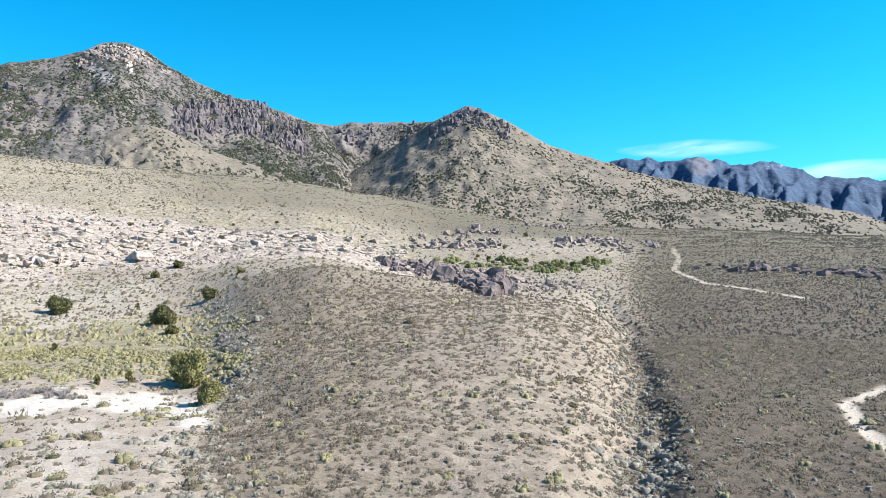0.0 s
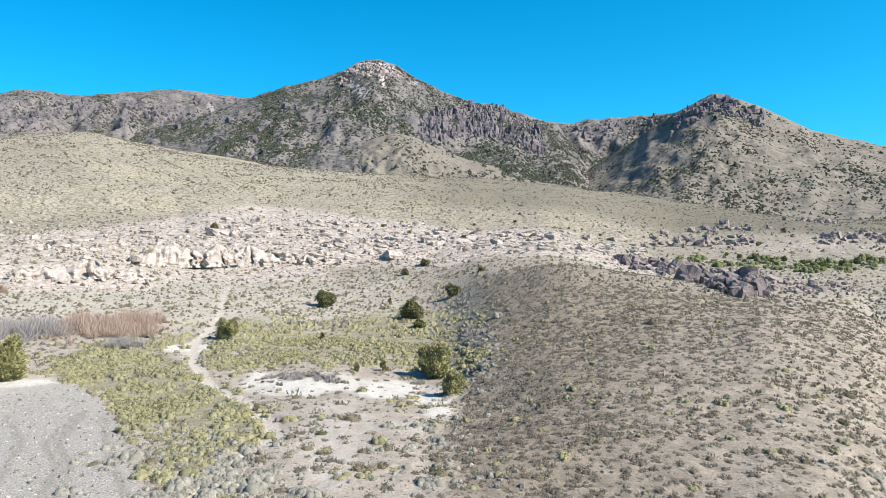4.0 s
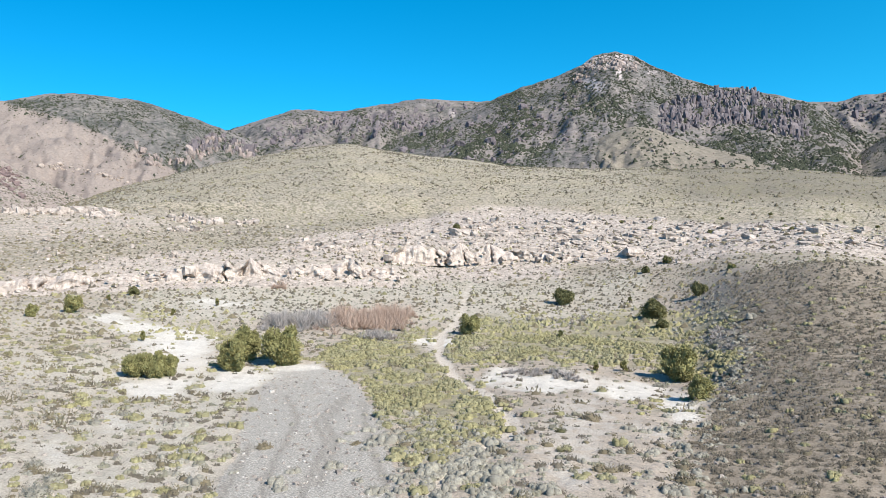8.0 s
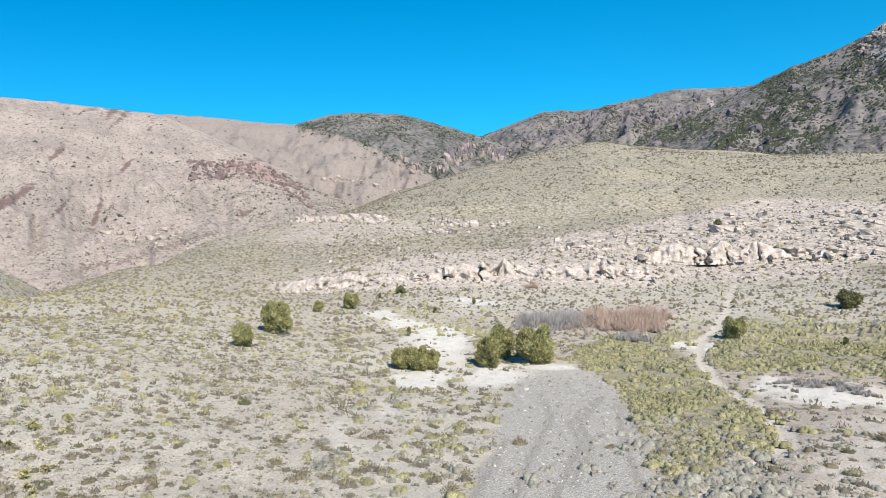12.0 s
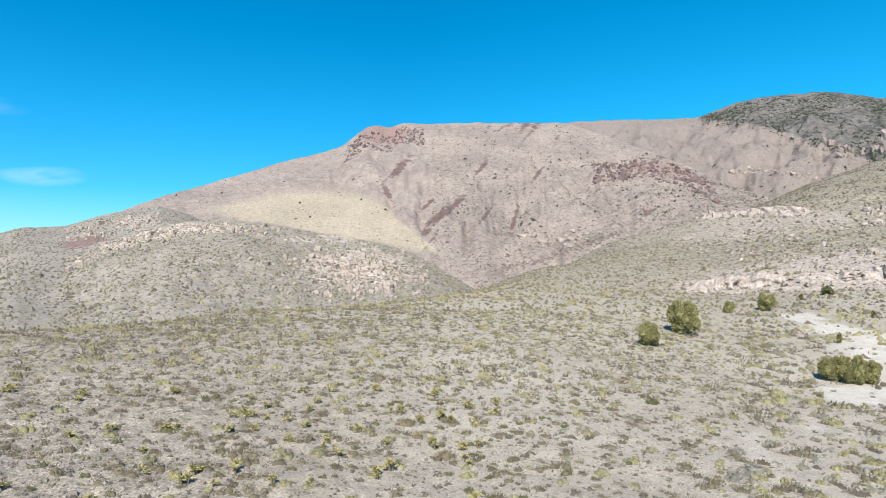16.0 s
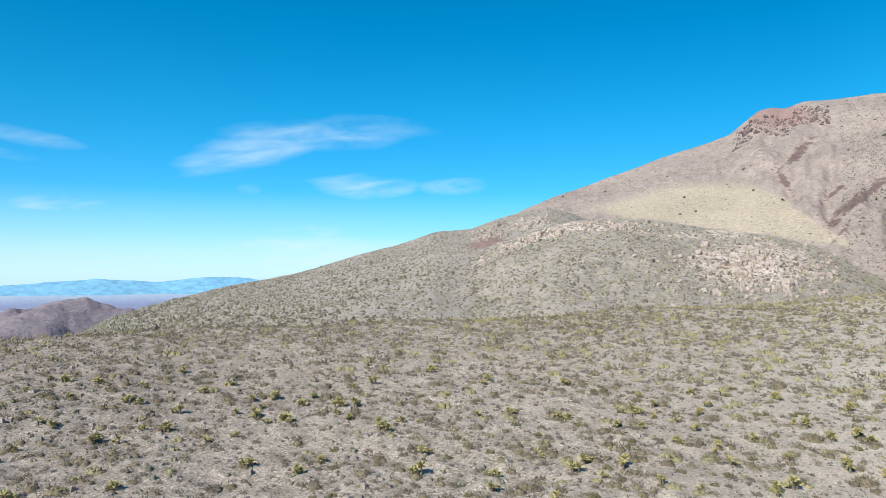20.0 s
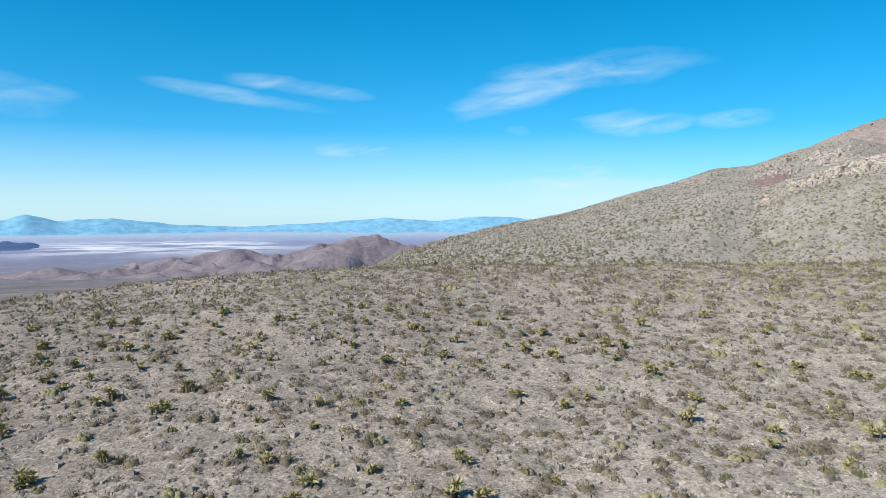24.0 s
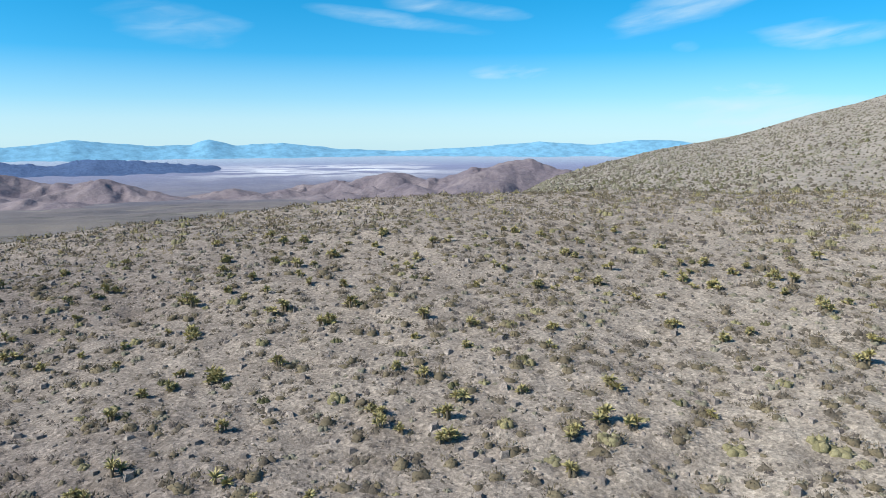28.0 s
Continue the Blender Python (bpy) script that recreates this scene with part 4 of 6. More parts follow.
mountain("grey_mountain", M["grey_hill"], [(62, 4.4), (66.4, 6.1), (68.9, 7.1), (70.7, 8.2), (73.6, 9.5), (76.8, 10.8), (80.1, 12.0), (84.3, 12.15), (88, 12.2), (91.7, 12.1), (93.4, 12.2), (94.4, 11.8), (95.4, 11.95), (96.3, 11.8), (97.2, 11.1), (98.3, 10.2), (100.3, 9.6), (103.3, 8.8), (107.6, 7.3), (111.3, 6.1), (114, 5.0), (121, 2)],
         [(62, 640), (70, 800), (80, 960), (95, 920), (115, 640), (121, 560)], [(62, 520), (70, 470), (82, 380), (121, 360)],
         [(62, 3.6), (66, 4.2), (70, 3.4), (76, 0.6), (82, -2.2), (90, -2.5), (100, -3), (121, -4)],
         "bare grey-pink mountain with reddish rock bands and gullies", relief=0.05, gully=2.0, seed=37, step=0.14, rows=120, patch=grey_patch, streak=grey_streaks, grass=grassy_face, jag=0.08)
LONG = mountain("long_hillside", M["near_hill"], [(103, 1.2), (107, 3.2), (110, 4.7), (112, 5.2), (113.9, 4.9), (116.1, 4.3), (118.3, 3.5), (121, 3.3), (124.2, 2.2), (127.4, 1.4), (131.9, 0.0), (137.3, -1.0), (141.7, -2.1), (145.1, -3.1), (148, -4.5), (151, -6.0)],
         [(103, 560), (125, 420), (140, 300), (151, 210)], [(103, 150), (125, 112), (151, 105)], [(103, -4.2), (122, -5.0), (151, -6.2)],
         "long stony hillside speckled with low shrubs", "hill", relief=0.03, gully=3.5, seed=43, step=0.15, rows=140, power=1.0, jag=0.05,
         patch=lambda a, e: 0.62 * lean_blob(a, e, 117, 2.4, 1.6, 0.8, 2.0), rock=lambda a, e: 0.5 * blob(a, e, 113, 3.8, 3.0, 0.9))
KNOLL = mountain("rocky_knoll", M["near_hill"], [(85, -2.6), (88, -0.9), (90.6, 0.7), (92.7, 1.9), (95.8, 2.7), (98.5, 3.1), (101.2, 3.6), (104.5, 4.1), (107.6, 4.3), (110, 4.1), (113, 3.4), (115.5, 2.4), (118, 1.3), (123, -2)],
         275, [(85, 160), (105, 132), (123, 118)], [(85, -3.4), (105, -4.0), (123, -5)], "stony knoll with pale rocks and low shrubs", "hill", relief=0.06, gully=3.0, seed=47, step=0.15, rows=110, power=1.0, jag=0.06,
         rock=lambda a, e: np.maximum.reduce([0.72 * blob(a, e, 96.8, 0.6, 5.0, 1.9), 0.62 * blob(a, e - crv(a, [(104, 3.6), (110, 3.6), (113, 2.9), (118, 1.0)]), 111, 0, 7, 0.6), 0.5 * blob(a, e, 100, 2.8, 5, 0.6)]))
def cone_hills(name, label, peaks, a0, a1, r0, r1, seed):
    """A group of worn conical hills. Each peak: azimuth, elevation seen from the eye, distance, half width in metres."""
    az, r = np.arange(a0, a1, 0.11), np.arange(r0, r1, 13.0)
    A, R = np.meshgrid(az, r, indexing="ij")
    x, y = polar(A, R)
    low = ground_z(A, R)
    wx, wy = (fbm(x / 140, y / 140, seed, 4) - 0.5) * 120, (fbm(x / 140, y / 140, seed + 9, 4) - 0.5) * 120
    rise = np.zeros_like(A)
    for a, e, d, w in peaks:
        px, py = polar(a, d)
        high = EYE_Z + d * math.tan(radians(e)) - float(ground_z(a, d, False))
        q = np.hypot(x + wx - px, y + wy - py) / w
        spur = 1 + 0.22 * np.cos(np.arctan2(y - py, x - px) * 5 + a + 3 * (fbm(x / 90, y / 90, seed + 3, 3) - 0.5))
        rise = np.maximum(rise, high * np.clip(1 - q / spur, 0, 1) ** 1.1)
    rise = rise * (0.90 + 0.2 * ridged(x / 110, y / 110, seed + 5, 4)) + np.clip(rise / 25, 0, 1) * (ridged(x / 60, y / 60, seed + 6, 4) - 0.6) * 10
    z = low - 3.0 + rise
    flat = np.zeros_like(A)
    ob = mesh_np(name, np.stack([x, y, z], -1).reshape(-1, 3), grid_faces(len(az), len(r)), M["hazed_valley_hill"], None, True, {"rock": flat, "patch": flat})
    return tagged(ob, label, "hill")


cone_hills("valley_hills", "low brown-purple hills in the valley, haze muted into their colour", [(148.0, -1.9, 2000, 340), (151.6, -2.5, 2000, 230), (144.6, -2.5, 1950, 190), (154.6, -3.1, 1950, 120), (158.0, -2.8, 2050, 230), (162.4, -3.15, 2050, 170), (165.2, -3.45, 2100, 130), (160.0, -3.7, 1850, 120), (156.5, -3.7, 1800, 130), (167.4, -4.0, 1980, 120), (171.6, -3.75, 2050, 110), (169.0, -4.35, 1850, 110), (163.8, -4.2, 1800, 110)],
           140, 176, 1450, 2450, 53)
cone_hills("valley_hills", "brown-purple hills across the valley, haze muted into their colour", [(180.3, -2.8, 2100, 190), (183.2, -3.0, 2200, 220), (178.4, -3.45, 2050, 140), (176.2, -4.1, 2000, 120), (186.5, -2.4, 2250, 260), (191.5, -2.3, 2300, 260), (184.0, -4.0, 1800, 130), (188, -3.4, 1900, 150), (196, -2.8, 2300, 230)],
           173, 200, 1550, 2700, 59)
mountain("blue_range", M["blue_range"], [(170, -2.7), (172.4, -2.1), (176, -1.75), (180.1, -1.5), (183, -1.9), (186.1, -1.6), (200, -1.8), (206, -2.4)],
         3650, 3250, -2.9, "low range beyond the valley floor, haze-blue in its colour", "mountain", relief=0.06, gully=1.2, seed=61, step=0.08, rows=40, jag=0.26)
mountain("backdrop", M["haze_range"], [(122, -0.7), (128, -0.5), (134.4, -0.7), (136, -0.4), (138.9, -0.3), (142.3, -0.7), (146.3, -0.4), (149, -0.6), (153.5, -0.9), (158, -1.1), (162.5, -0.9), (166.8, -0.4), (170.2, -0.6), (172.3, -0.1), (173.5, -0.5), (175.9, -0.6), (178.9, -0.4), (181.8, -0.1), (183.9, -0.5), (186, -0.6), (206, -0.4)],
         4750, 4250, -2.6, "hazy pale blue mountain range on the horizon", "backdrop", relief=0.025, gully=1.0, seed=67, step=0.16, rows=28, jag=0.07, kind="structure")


# ---------------- vegetation templates ----------------


def dome(n, rings, seed, squash=0.75, lump=0.25):
    """A lumpy low dome of triangles, radius about 1, standing on z = 0."""
    rng = np.random.default_rng(seed)
    vs, fs = [], []
    for k in range(rings):
        el = k / rings * math.pi / 2
        for i in range(n):
            a = 2 * math.pi * (i + 0.5 * (k % 2)) / n
            q = 1 + lump * rng.uniform(-1, 1)
            vs.append((math.cos(a) * math.cos(el) * q, math.sin(a) * math.cos(el) * q, squash * math.sin(el) * q - (0.1 if k == 0 else 0)))
    vs.append((0, 0, squash * (1 + lump * rng.uniform(-0.6, 0.6))))
    for k in range(rings - 1):
        for i in range(n):
            a, b, c, d = k * n + i, k * n + (i + 1) % n, (k + 1) * n + i, (k + 1) * n + (i + 1) % n
            fs += [(a, b, c), (b, d, c)]
    for i in range(n):
        fs.append(((rings - 1) * n + i, (rings - 1) * n + (i + 1) % n, len(vs) - 1))
    return np.array(vs), np.array(fs)


def leaves(count, seed, size=0.3, squash=0.75, upward=0.4, slim=0.5, inner=0.65):
    """Loose pointed leaves or twig tufts over a dome."""
    rng = np.random.default_rng(seed)
    a = rng.uniform(0, 2 * math.pi, count)
    s = rng.uniform(0.05, 1, count)
    c = np.sqrt(1 - s * s)
    d = np.stack([np.cos(a) * c, np.sin(a) * c, s], -1)
    p = d * rng.uniform(inner, 1.0, count)[:, None] * np.array([1, 1, squash])
    g = d + rng.normal(0, 0.35, (count, 3)) + np.array([0, 0, upward])
    g /= np.linalg.norm(g, axis=1)[:, None]
    side = np.cross(g, rng.normal(0, 1, (count, 3)))
    side /= np.linalg.norm(side, axis=1)[:, None] + 1e-9
    L = size * rng.uniform(0.6, 1.3, count)[:, None]
    v = np.stack([p - side * L * slim * 0.5, p + side * L * slim * 0.5, p + g * L], 1).reshape(-1, 3)
    return v, np.arange(count * 3).reshape(-1, 3)


def joined(*bits):
    vs, fs, off = [], [], 0
    for v, f in bits:
        vs.append(v)
        fs.append(f + off)
        off += len(v)
    return np.concatenate(vs), np.concatenate(fs)


def scaled(t, k):
    return t[0] * np.array(k), t[1]


def lobed(seed, rings, count, high=0.8, tris=6):
    """A cushion plant of several rounded heads."""
    g = np.random.default_rng(seed)
    bits = []
    for k in range(count):
        a = 2 * math.pi * k / count + g.uniform(-0.5, 0.5)
        off = 0.52 if k else 0.1
        w = g.uniform(0.42, 0.6)
        v, f = dome(tris, rings, seed * 7 + k, 1.0, 0.24)
        bits.append((v * np.array([w, w, high * g.uniform(0.6, 1.0)]) + np.array([math.cos(a) * off, math.sin(a) * off, 0]), f))
    return joined(*bits)


BUSH = {
    0: [joined(lobed(s, 1, 4, 0.62), leaves(34, s + 1, 0.20, 0.66, 0.7, 0.6, 0.74)) for s in range(6)],
    1: [joined(lobed(s, 1, 3, 0.64, 5), leaves(7, s + 1, 0.28, 0.66, 0.6, 0.8, 0.74)) for s in range(6)],
    2: [dome(5, 1, s, 0.85, 0.4) for s in range(6)],
    3: [dome(4, 1, s, 0.9, 0.4) for s in range(6)],
}
MOUND = {
    0: [joined(lobed(s + 20, 2, 5, 0.66, 7), leaves(40, s + 21, 0.19, 0.82, 0.8, 0.6, 0.76)) for s in range(6)],
    1: [joined(lobed(s + 20, 2, 4, 0.6), leaves(20, s + 21, 0.22, 0.75, 0.8, 0.7, 0.78)) for s in range(6)],
    2: BUSH[2], 3: BUSH[3],
}
FUZZ = [joined(lobed(s + 40, 2, 5, 0.7), leaves(90, s + 41, 0.13, 0.75, 0.7, 0.4, 0.74)) for s in range(5)]
FLUFF = [joined(scaled(dome(7, 2, s + 80, 0.6, 0.3), (0.55, 0.55, 0.6)), leaves(64, s + 81, 0.2, 0.66, 0.7, 0.42, 0.5)) for s in range(5)]
FLUFF_FAR = [joined(scaled(dome(6, 1, s + 80, 0.6, 0.3), (0.55, 0.55, 0.55)), leaves(18, s + 81, 0.32, 0.62, 0.7, 0.5, 0.5)) for s in range(5)]
TUFT = [joined(scaled(dome(5, 1, s + 90, 0.6, 0.3), (0.6, 0.6, 0.6)), leaves(9, s + 91, 0.45, 0.5, 0.7, 0.5, 0.5)) for s in range(5)]
SPIKY = [joined(*[(leaves(14, s * 5 + k, 0.75, 0.6, 0.25, 0.22, 0.12)[0] * np.array([0.55, 0.55, 0.75]) + np.array(o), leaves(14, s * 5 + k, 0.75, 0.6, 0.25, 0.22, 0.12)[1])
                  for k, o in enumerate([(0, 0, 0.35), (0.5, 0.2, 0.1), (-0.35, 0.45, 0.15)])]) for s in range(4)]


def scatter(name, templates, x, y, z, size, mat, label, category="shrubs", seed=0, tall=(0.8, 1.2), soft=False):
    """Many plants in one mesh: each template turned and scaled at its own place."""
    rng = np.random.default_rng(seed)
    n = len(x)
    if n == 0:
        return None
    pick = rng.integers(0, len(templates), n)
    turn = rng.uniform(0, 2 * math.pi, n)
    hz = rng.uniform(tall[0], tall[1], n)
    allv, allf, off = [], [], 0
    for k, (tv, tf) in enumerate(templates):
        s = np.nonzero(pick == k)[0]
        if not len(s):
            continue
        c, sn = np.cos(turn[s])[:, None], np.sin(turn[s])[:, None]
        sz = size[s][:, None]
        vx = (tv[None, :, 0] * c - tv[None, :, 1] * sn) * sz + x[s][:, None]
        vy = (tv[None, :, 0] * sn + tv[None, :, 1] * c) * sz + y[s][:, None]
        vz = tv[None, :, 2] * sz * hz[s][:, None] + z[s][:, None]
        allv.append(np.stack([vx, vy, vz], -1).reshape(-1, 3))
        allf.append((tf[None] + (np.arange(len(s)) * len(tv))[:, None, None]).reshape(-1, 3) + off)
        off += len(s) * len(tv)
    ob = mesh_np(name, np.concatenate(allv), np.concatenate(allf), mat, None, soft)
    return tagged(ob, label, category, kind="stuff")


def sow(density, r0, r1, a0=-42, a1=192, seed=0):
    """Random places on the ground, as many to a square metre as density(az, r) says."""
    rng = np.random.default_rng(seed)
    peak = density.peak
    area = 0.5 * (r1 * r1 - r0 * r0) * radians(a1 - a0)
    n = int(area * peak)
    r = np.sqrt(rng.uniform(r0 * r0, r1 * r1, n))
    az = rng.uniform(a0, a1, n)
    keep = rng.uniform(0, peak, n) < density(az, r)
    return az[keep], r[keep]


def density(peak):
    def wrap(fn):
        fn.peak = peak
        return fn
    return wrap


def clump(az, r, scale, seed):
    x, y = polar(az, r)
    return fbm(x / scale, y / scale, seed, 3)


def bare(az, r):
    return (1 - zone_gravel(az, r)) * (1 - 0.85 * zone_sand(az, r)) * (1 - zone_trail(az, r))


def gully_zone(az, r):
    v = near_line(az, r, [(18.9, 44), (19.3, 58), (17.0, 80), (15.1, 100), (17.2, 122), (17.6, 145)], 3.0)
    v = np.maximum(v, near_line(az, r, [(a, d) for d, a in GULLY[:-1]], 2.6))
    v = np.maximum(v, 0.8 * blob(az, r, 58.5, 60, 3, 14))
    v = np.maximum(v, 0.8 * near_line(az, r, [(66, 45), (67, 70), (67.5, 95), (69, 130)], 2.5))
    v = np.maximum(v, 0.95 * band(az, r, [(33.5, 40), (41.6, 36)], [(33.5, 50), (37, 60), (41.6, 76)], 6))
    return v


def left_zone(az):
    return np.clip((az - 62) / 10, 0, 1)


@density(3.4)
def d_brush(az, r):
    worn = 1 - 0.45 * blob(az, r, -4, 62, 9, 32, 0.7)
    b = np.maximum(3.9 * worn * np.clip(zone_brown(az, r) * 1.4, 0, 1), 0.3 + 0.10 * left_zone(az) + 0.5 * np.clip((r - 115) / 40, 0, 1) * np.clip((az - 15) / 4, 0, 1) * (1 - left_zone(az)))
    return b * (0.5 + 0.9 * clump(az, r, 4, 71)) * bare(az, r) * 0.75 * (1 - yellow_zone(az, r)) * (1 - 0.6 * zone_slick(az, r))


@density(3.6)
def d_rabbit(az, r):
    y = yellow_zone(az, r)
    base = 0.08 + 0.30 * blob(az, r, 68, 90, 16, 70) + 0.08 * left_zone(az) * np.clip((122 - az) / 15, 0, 1) + 0.10 * np.clip((17 - az) / 4, 0, 1) * np.clip((az + 13) / 3, 0, 1) * np.clip((130 - r) / 20, 0, 1)
    return np.maximum(y * 2.4 * np.clip(clump(az, r, 4, 72) * 5.0 - 1.75, 0.08, 1.1), base * clump(az, r, 6, 74)) * bare(az, r)


@density(0.9)
def d_sage(az, r):
    g = gully_zone(az, r)
    base = 0.28 + 0.22 * left_zone(az) * np.clip((130 - az) / 20, 0, 1) + 0.30 * band(az, r, [(17, 125), (64, 125)], [(17, 195), (64, 195)], 20)
    return np.maximum(g * 0.8 * np.clip(clump(az, r, 3, 75) * 2.4 - 0.5, 0, 1), base * (0.3 + 1.2 * clump(az, r, 7, 76))) * bare(az, r) * (1 - 0.35 * yellow_zone(az, r)) * (1 - 0.5 * zone_slick(az, r))


@density(0.6)
def d_dry(az, r):
    return (0.06 + 0.46 * left_zone(az)) * (0.4 + clump(az, r, 5, 77)) * bare(az, r)


def plant(kind, d, mat, sizes, label, seed, near_t=None, shapes=BUSH):
    bands = ((19, 62, 0, 1.0), (62, 125, 1, 0.85), (125, 260, 2, 0.6), (260, 620, 3, 0.18))
    for r0, r1, lod, keep in bands:
        az, r = sow(d, r0, r1, seed=seed + lod)
        rng = np.random.default_rng(seed + 40 + lod)
        k = rng.uniform(0, 1, len(az)) < keep
        k &= r < 600
        az, r = az[k], r[k]
        x, y = polar(az, r)
        small = np.where(left_zone(az) > 0.5, 0.68, np.where(zone_brown(az, r) > 0.3, 0.72, 1.0))
        s = small * sizes[0] * np.clip(np.exp(rng.normal(0, sizes[1], len(x))), 0.45, 1.7) * {0: 1.0, 1: 1.18, 2: 1.0, 3: 1.25}[lod]
        t = near_t if near_t is not None and lod == 0 else shapes[lod]
        scatter(kind, t, x, y, ground_z(az, r) - 0.03, s, M[mat], label, seed=seed + lod, soft=lod < 2)


plant("dark_brush_shrubs", d_brush, "brush", (0.36, 0.38), "low dark brown desert brush on stony soil", 100)
plant("rabbitbrush_shrubs", d_rabbit, "rabbit", (0.44, 0.42), "yellow-green rounded rabbitbrush shrubs", 200, None, MOUND)
plant("sage_shrubs", d_sage, "sage", (0.26, 0.38), "pale grey-green sage shrubs", 300, None, MOUND)
plant("dry_shrubs", d_dry, "fluff", (0.56, 0.45), "fuzzy brown dry desert shrubs", 400, FLUFF, {0: FLUFF, 1: FLUFF_FAR, 2: BUSH[2], 3: BUSH[3]})


@density(0.8)
def d_cushion(az, r):
    return 0.72 * np.clip((az - 84) / 20, 0, 1) * (0.35 + 1.1 * clump(az, r, 6, 83)) * bare(az, r)


plant("cushion_shrubs", d_cushion, "cushion", (0.24, 0.4), "low grey-brown cushion shrubs on stony soil", 450)


def on_hill(hill, n, mat, size, label, seed, lod=3, even=False, v0=0.0, v1=0.98, weight=None, name="hill_shrubs", category="shrubs"):
    rng = np.random.default_rng(seed)
    A = SLOPES[hill][0]
    az, v = rng.uniform(A[0] + 0.3, A[-1] - 0.3, n * 4), rng.uniform(v0, v1, n * 4)
    w = fbm(az / 1.1, v * 9, seed, 4) ** 2 * 2.2 * np.clip(fbm(az / 3.5, v * 3.5, seed + 7, 3) * 3.2 - 0.85, 0.12, 1.4)
    if even:
        w = fbm(az / 1.1, v * 9, seed, 4) * 1.2
    if weight:
        w = w * weight(az, v)
    k = np.nonzero(rng.uniform(0, 1, n * 4) < w)[0][:n]
    az, v = az[k], v[k]
    r, z = on_slope(hill, az, v)
    x, y = polar(az, r)
    s = size * np.exp(rng.normal(0, 0.35, len(x)))
    scatter(name, BUSH[lod], x, y, z - 0.1 * s, s, M[mat], label, category, seed)


on_hill("main_mountain", 30000, "pinyon", 2.1, "dark pinyon and juniper bushes on the mountain", 501, name="mountain_bushes", category="bushes")
on_hill("conical_mountain", 13000, "pinyon", 1.5, "dark bushes dotting the conical mountain", 502, name="mountain_bushes", category="bushes")
on_hill("foothill", 1600, "pinyon", 1.8, "dark bushes dotting the foothill", 514, name="mountain_bushes", category="bushes")
on_hill("back_mountain", 9000, "pinyon", 2.4, "dark bushes on the grey ridge", 503, name="mountain_bushes", category="bushes")
on_hill("mountain_saddle", 9000, "pinyon", 2.4, "dark bushes on the shaded ridge", 504, name="mountain_bushes", category="bushes")


def scrubby(az, v):
    r, z = on_slope("scrub_hill", az, v)
    return np.clip((np.degrees(np.arctan2(z - EYE_Z, r)) - crv(az, BARE)) / 0.8 + 0.7, 0.04, 1)


on_hill("scrub_hill", 8000, "pinyon", 1.6, "dark bushes on the rounded hill", 505, name="mountain_bushes", category="bushes", weight=scrubby)
on_hill("scrub_hill", 5000, "brush", 0.8, "small brown scrub on the bare slope", 517, even=True)
on_hill("grey_mountain", 450, "pinyon", 1.3, "sparse dark bushes on the grey mountain", 506, even=True, name="mountain_bushes", category="bushes", v0=0.3, weight=lambda a, v: np.where(a > 89, 0.08, 1.0))
on_hill("grey_mountain", 11000, "brush", 0.62, "tiny brown scrub on the grey mountain", 507, even=True, weight=lambda a, v: np.where(a > 91, 0.07, 1.0))
on_hill("grey_mountain", 7000, "sage", 0.6, "tiny grey scrub on the grey mountain", 515, even=True, weight=lambda a, v: np.where(a > 91, 0.12, 1.0))
on_hill("rocky_knoll", 2600, "rabbit", 0.34, "small yellow-green shrubs on the knoll", 516, even=True)
on_hill("long_hillside", 12000, "brush", 0.36, "small dark shrubs on the long hillside", 508, even=True)
on_hill("long_hillside", 9000, "sage", 0.42, "small grey shrubs on the long hillside", 509, even=True)
on_hill("long_hillside", 700, "green", 0.5, "olive shrubs on the long hillside", 510, even=True, v1=0.4)
on_hill("rocky_knoll", 6500, "brush", 0.32, "small dark shrubs on the knoll", 511, even=True)
on_hill("rocky_knoll", 5000, "sage", 0.38, "small grey shrubs on the knoll", 512, even=True)


# small stones on the bare soil close by
def stones():
    rng = np.random.default_rng(31)
    tmpl = []
    for s in range(5):
        g = np.random.default_rng(900 + s)
        a = np.arange(5) * 1.2566 + g.uniform(-0.3, 0.3, 5)
        foot = np.stack([np.cos(a), np.sin(a), 0 * a - 0.15], -1) * g.uniform(0.75, 1.25, (5, 1))
        top = np.stack([np.cos(a) * 0.62, np.sin(a) * 0.62, 0 * a + 0.75], -1) * g.uniform(0.7, 1.15, (5, 1))
        f = [(i, (i + 1) % 5, i + 5) for i in range(5)] + [((i + 1) % 5, (i + 1) % 5 + 5, i + 5) for i in range(5)] + [(5, 6, 7), (5, 7, 8), (5, 8, 9)]
        tmpl.append((np.concatenate([foot, top]), np.array(f)))
    n = 34000
    r = np.sqrt(rng.uniform(19 ** 2, 95 ** 2, n))
    az = rng.uniform(-42, 192, n)
    k = (rng.uniform(0, 1, n) < 0.25 + 0.75 * left_zone(az) + zone_gravel(az, r)) & (zone_sand(az, r) < 0.5)
    az, r = az[k], r[k]
    x, y = polar(az, r)
    s = 0.082 * np.clip(np.exp(rng.normal(0, 0.7, len(x))), 0.4, 3.6)
    scatter("scattered_stones", tmpl, x, y, ground_z(az, r) - 0.02, s, M["stone"], "small grey-brown stones on bare soil", "stones", 32, (0.5, 1.1))


stones()


@density(1.3)
def d_tuft(az, r):
    return (0.45 + 0.7 * left_zone(az)) * (0.3 + 1.1 * clump(az, r, 2.5, 81)) * (1 - zone_sand(az, r)) * (1 - zone_trail(az, r)) * (1 - 0.9 * zone_gravel(az, r))


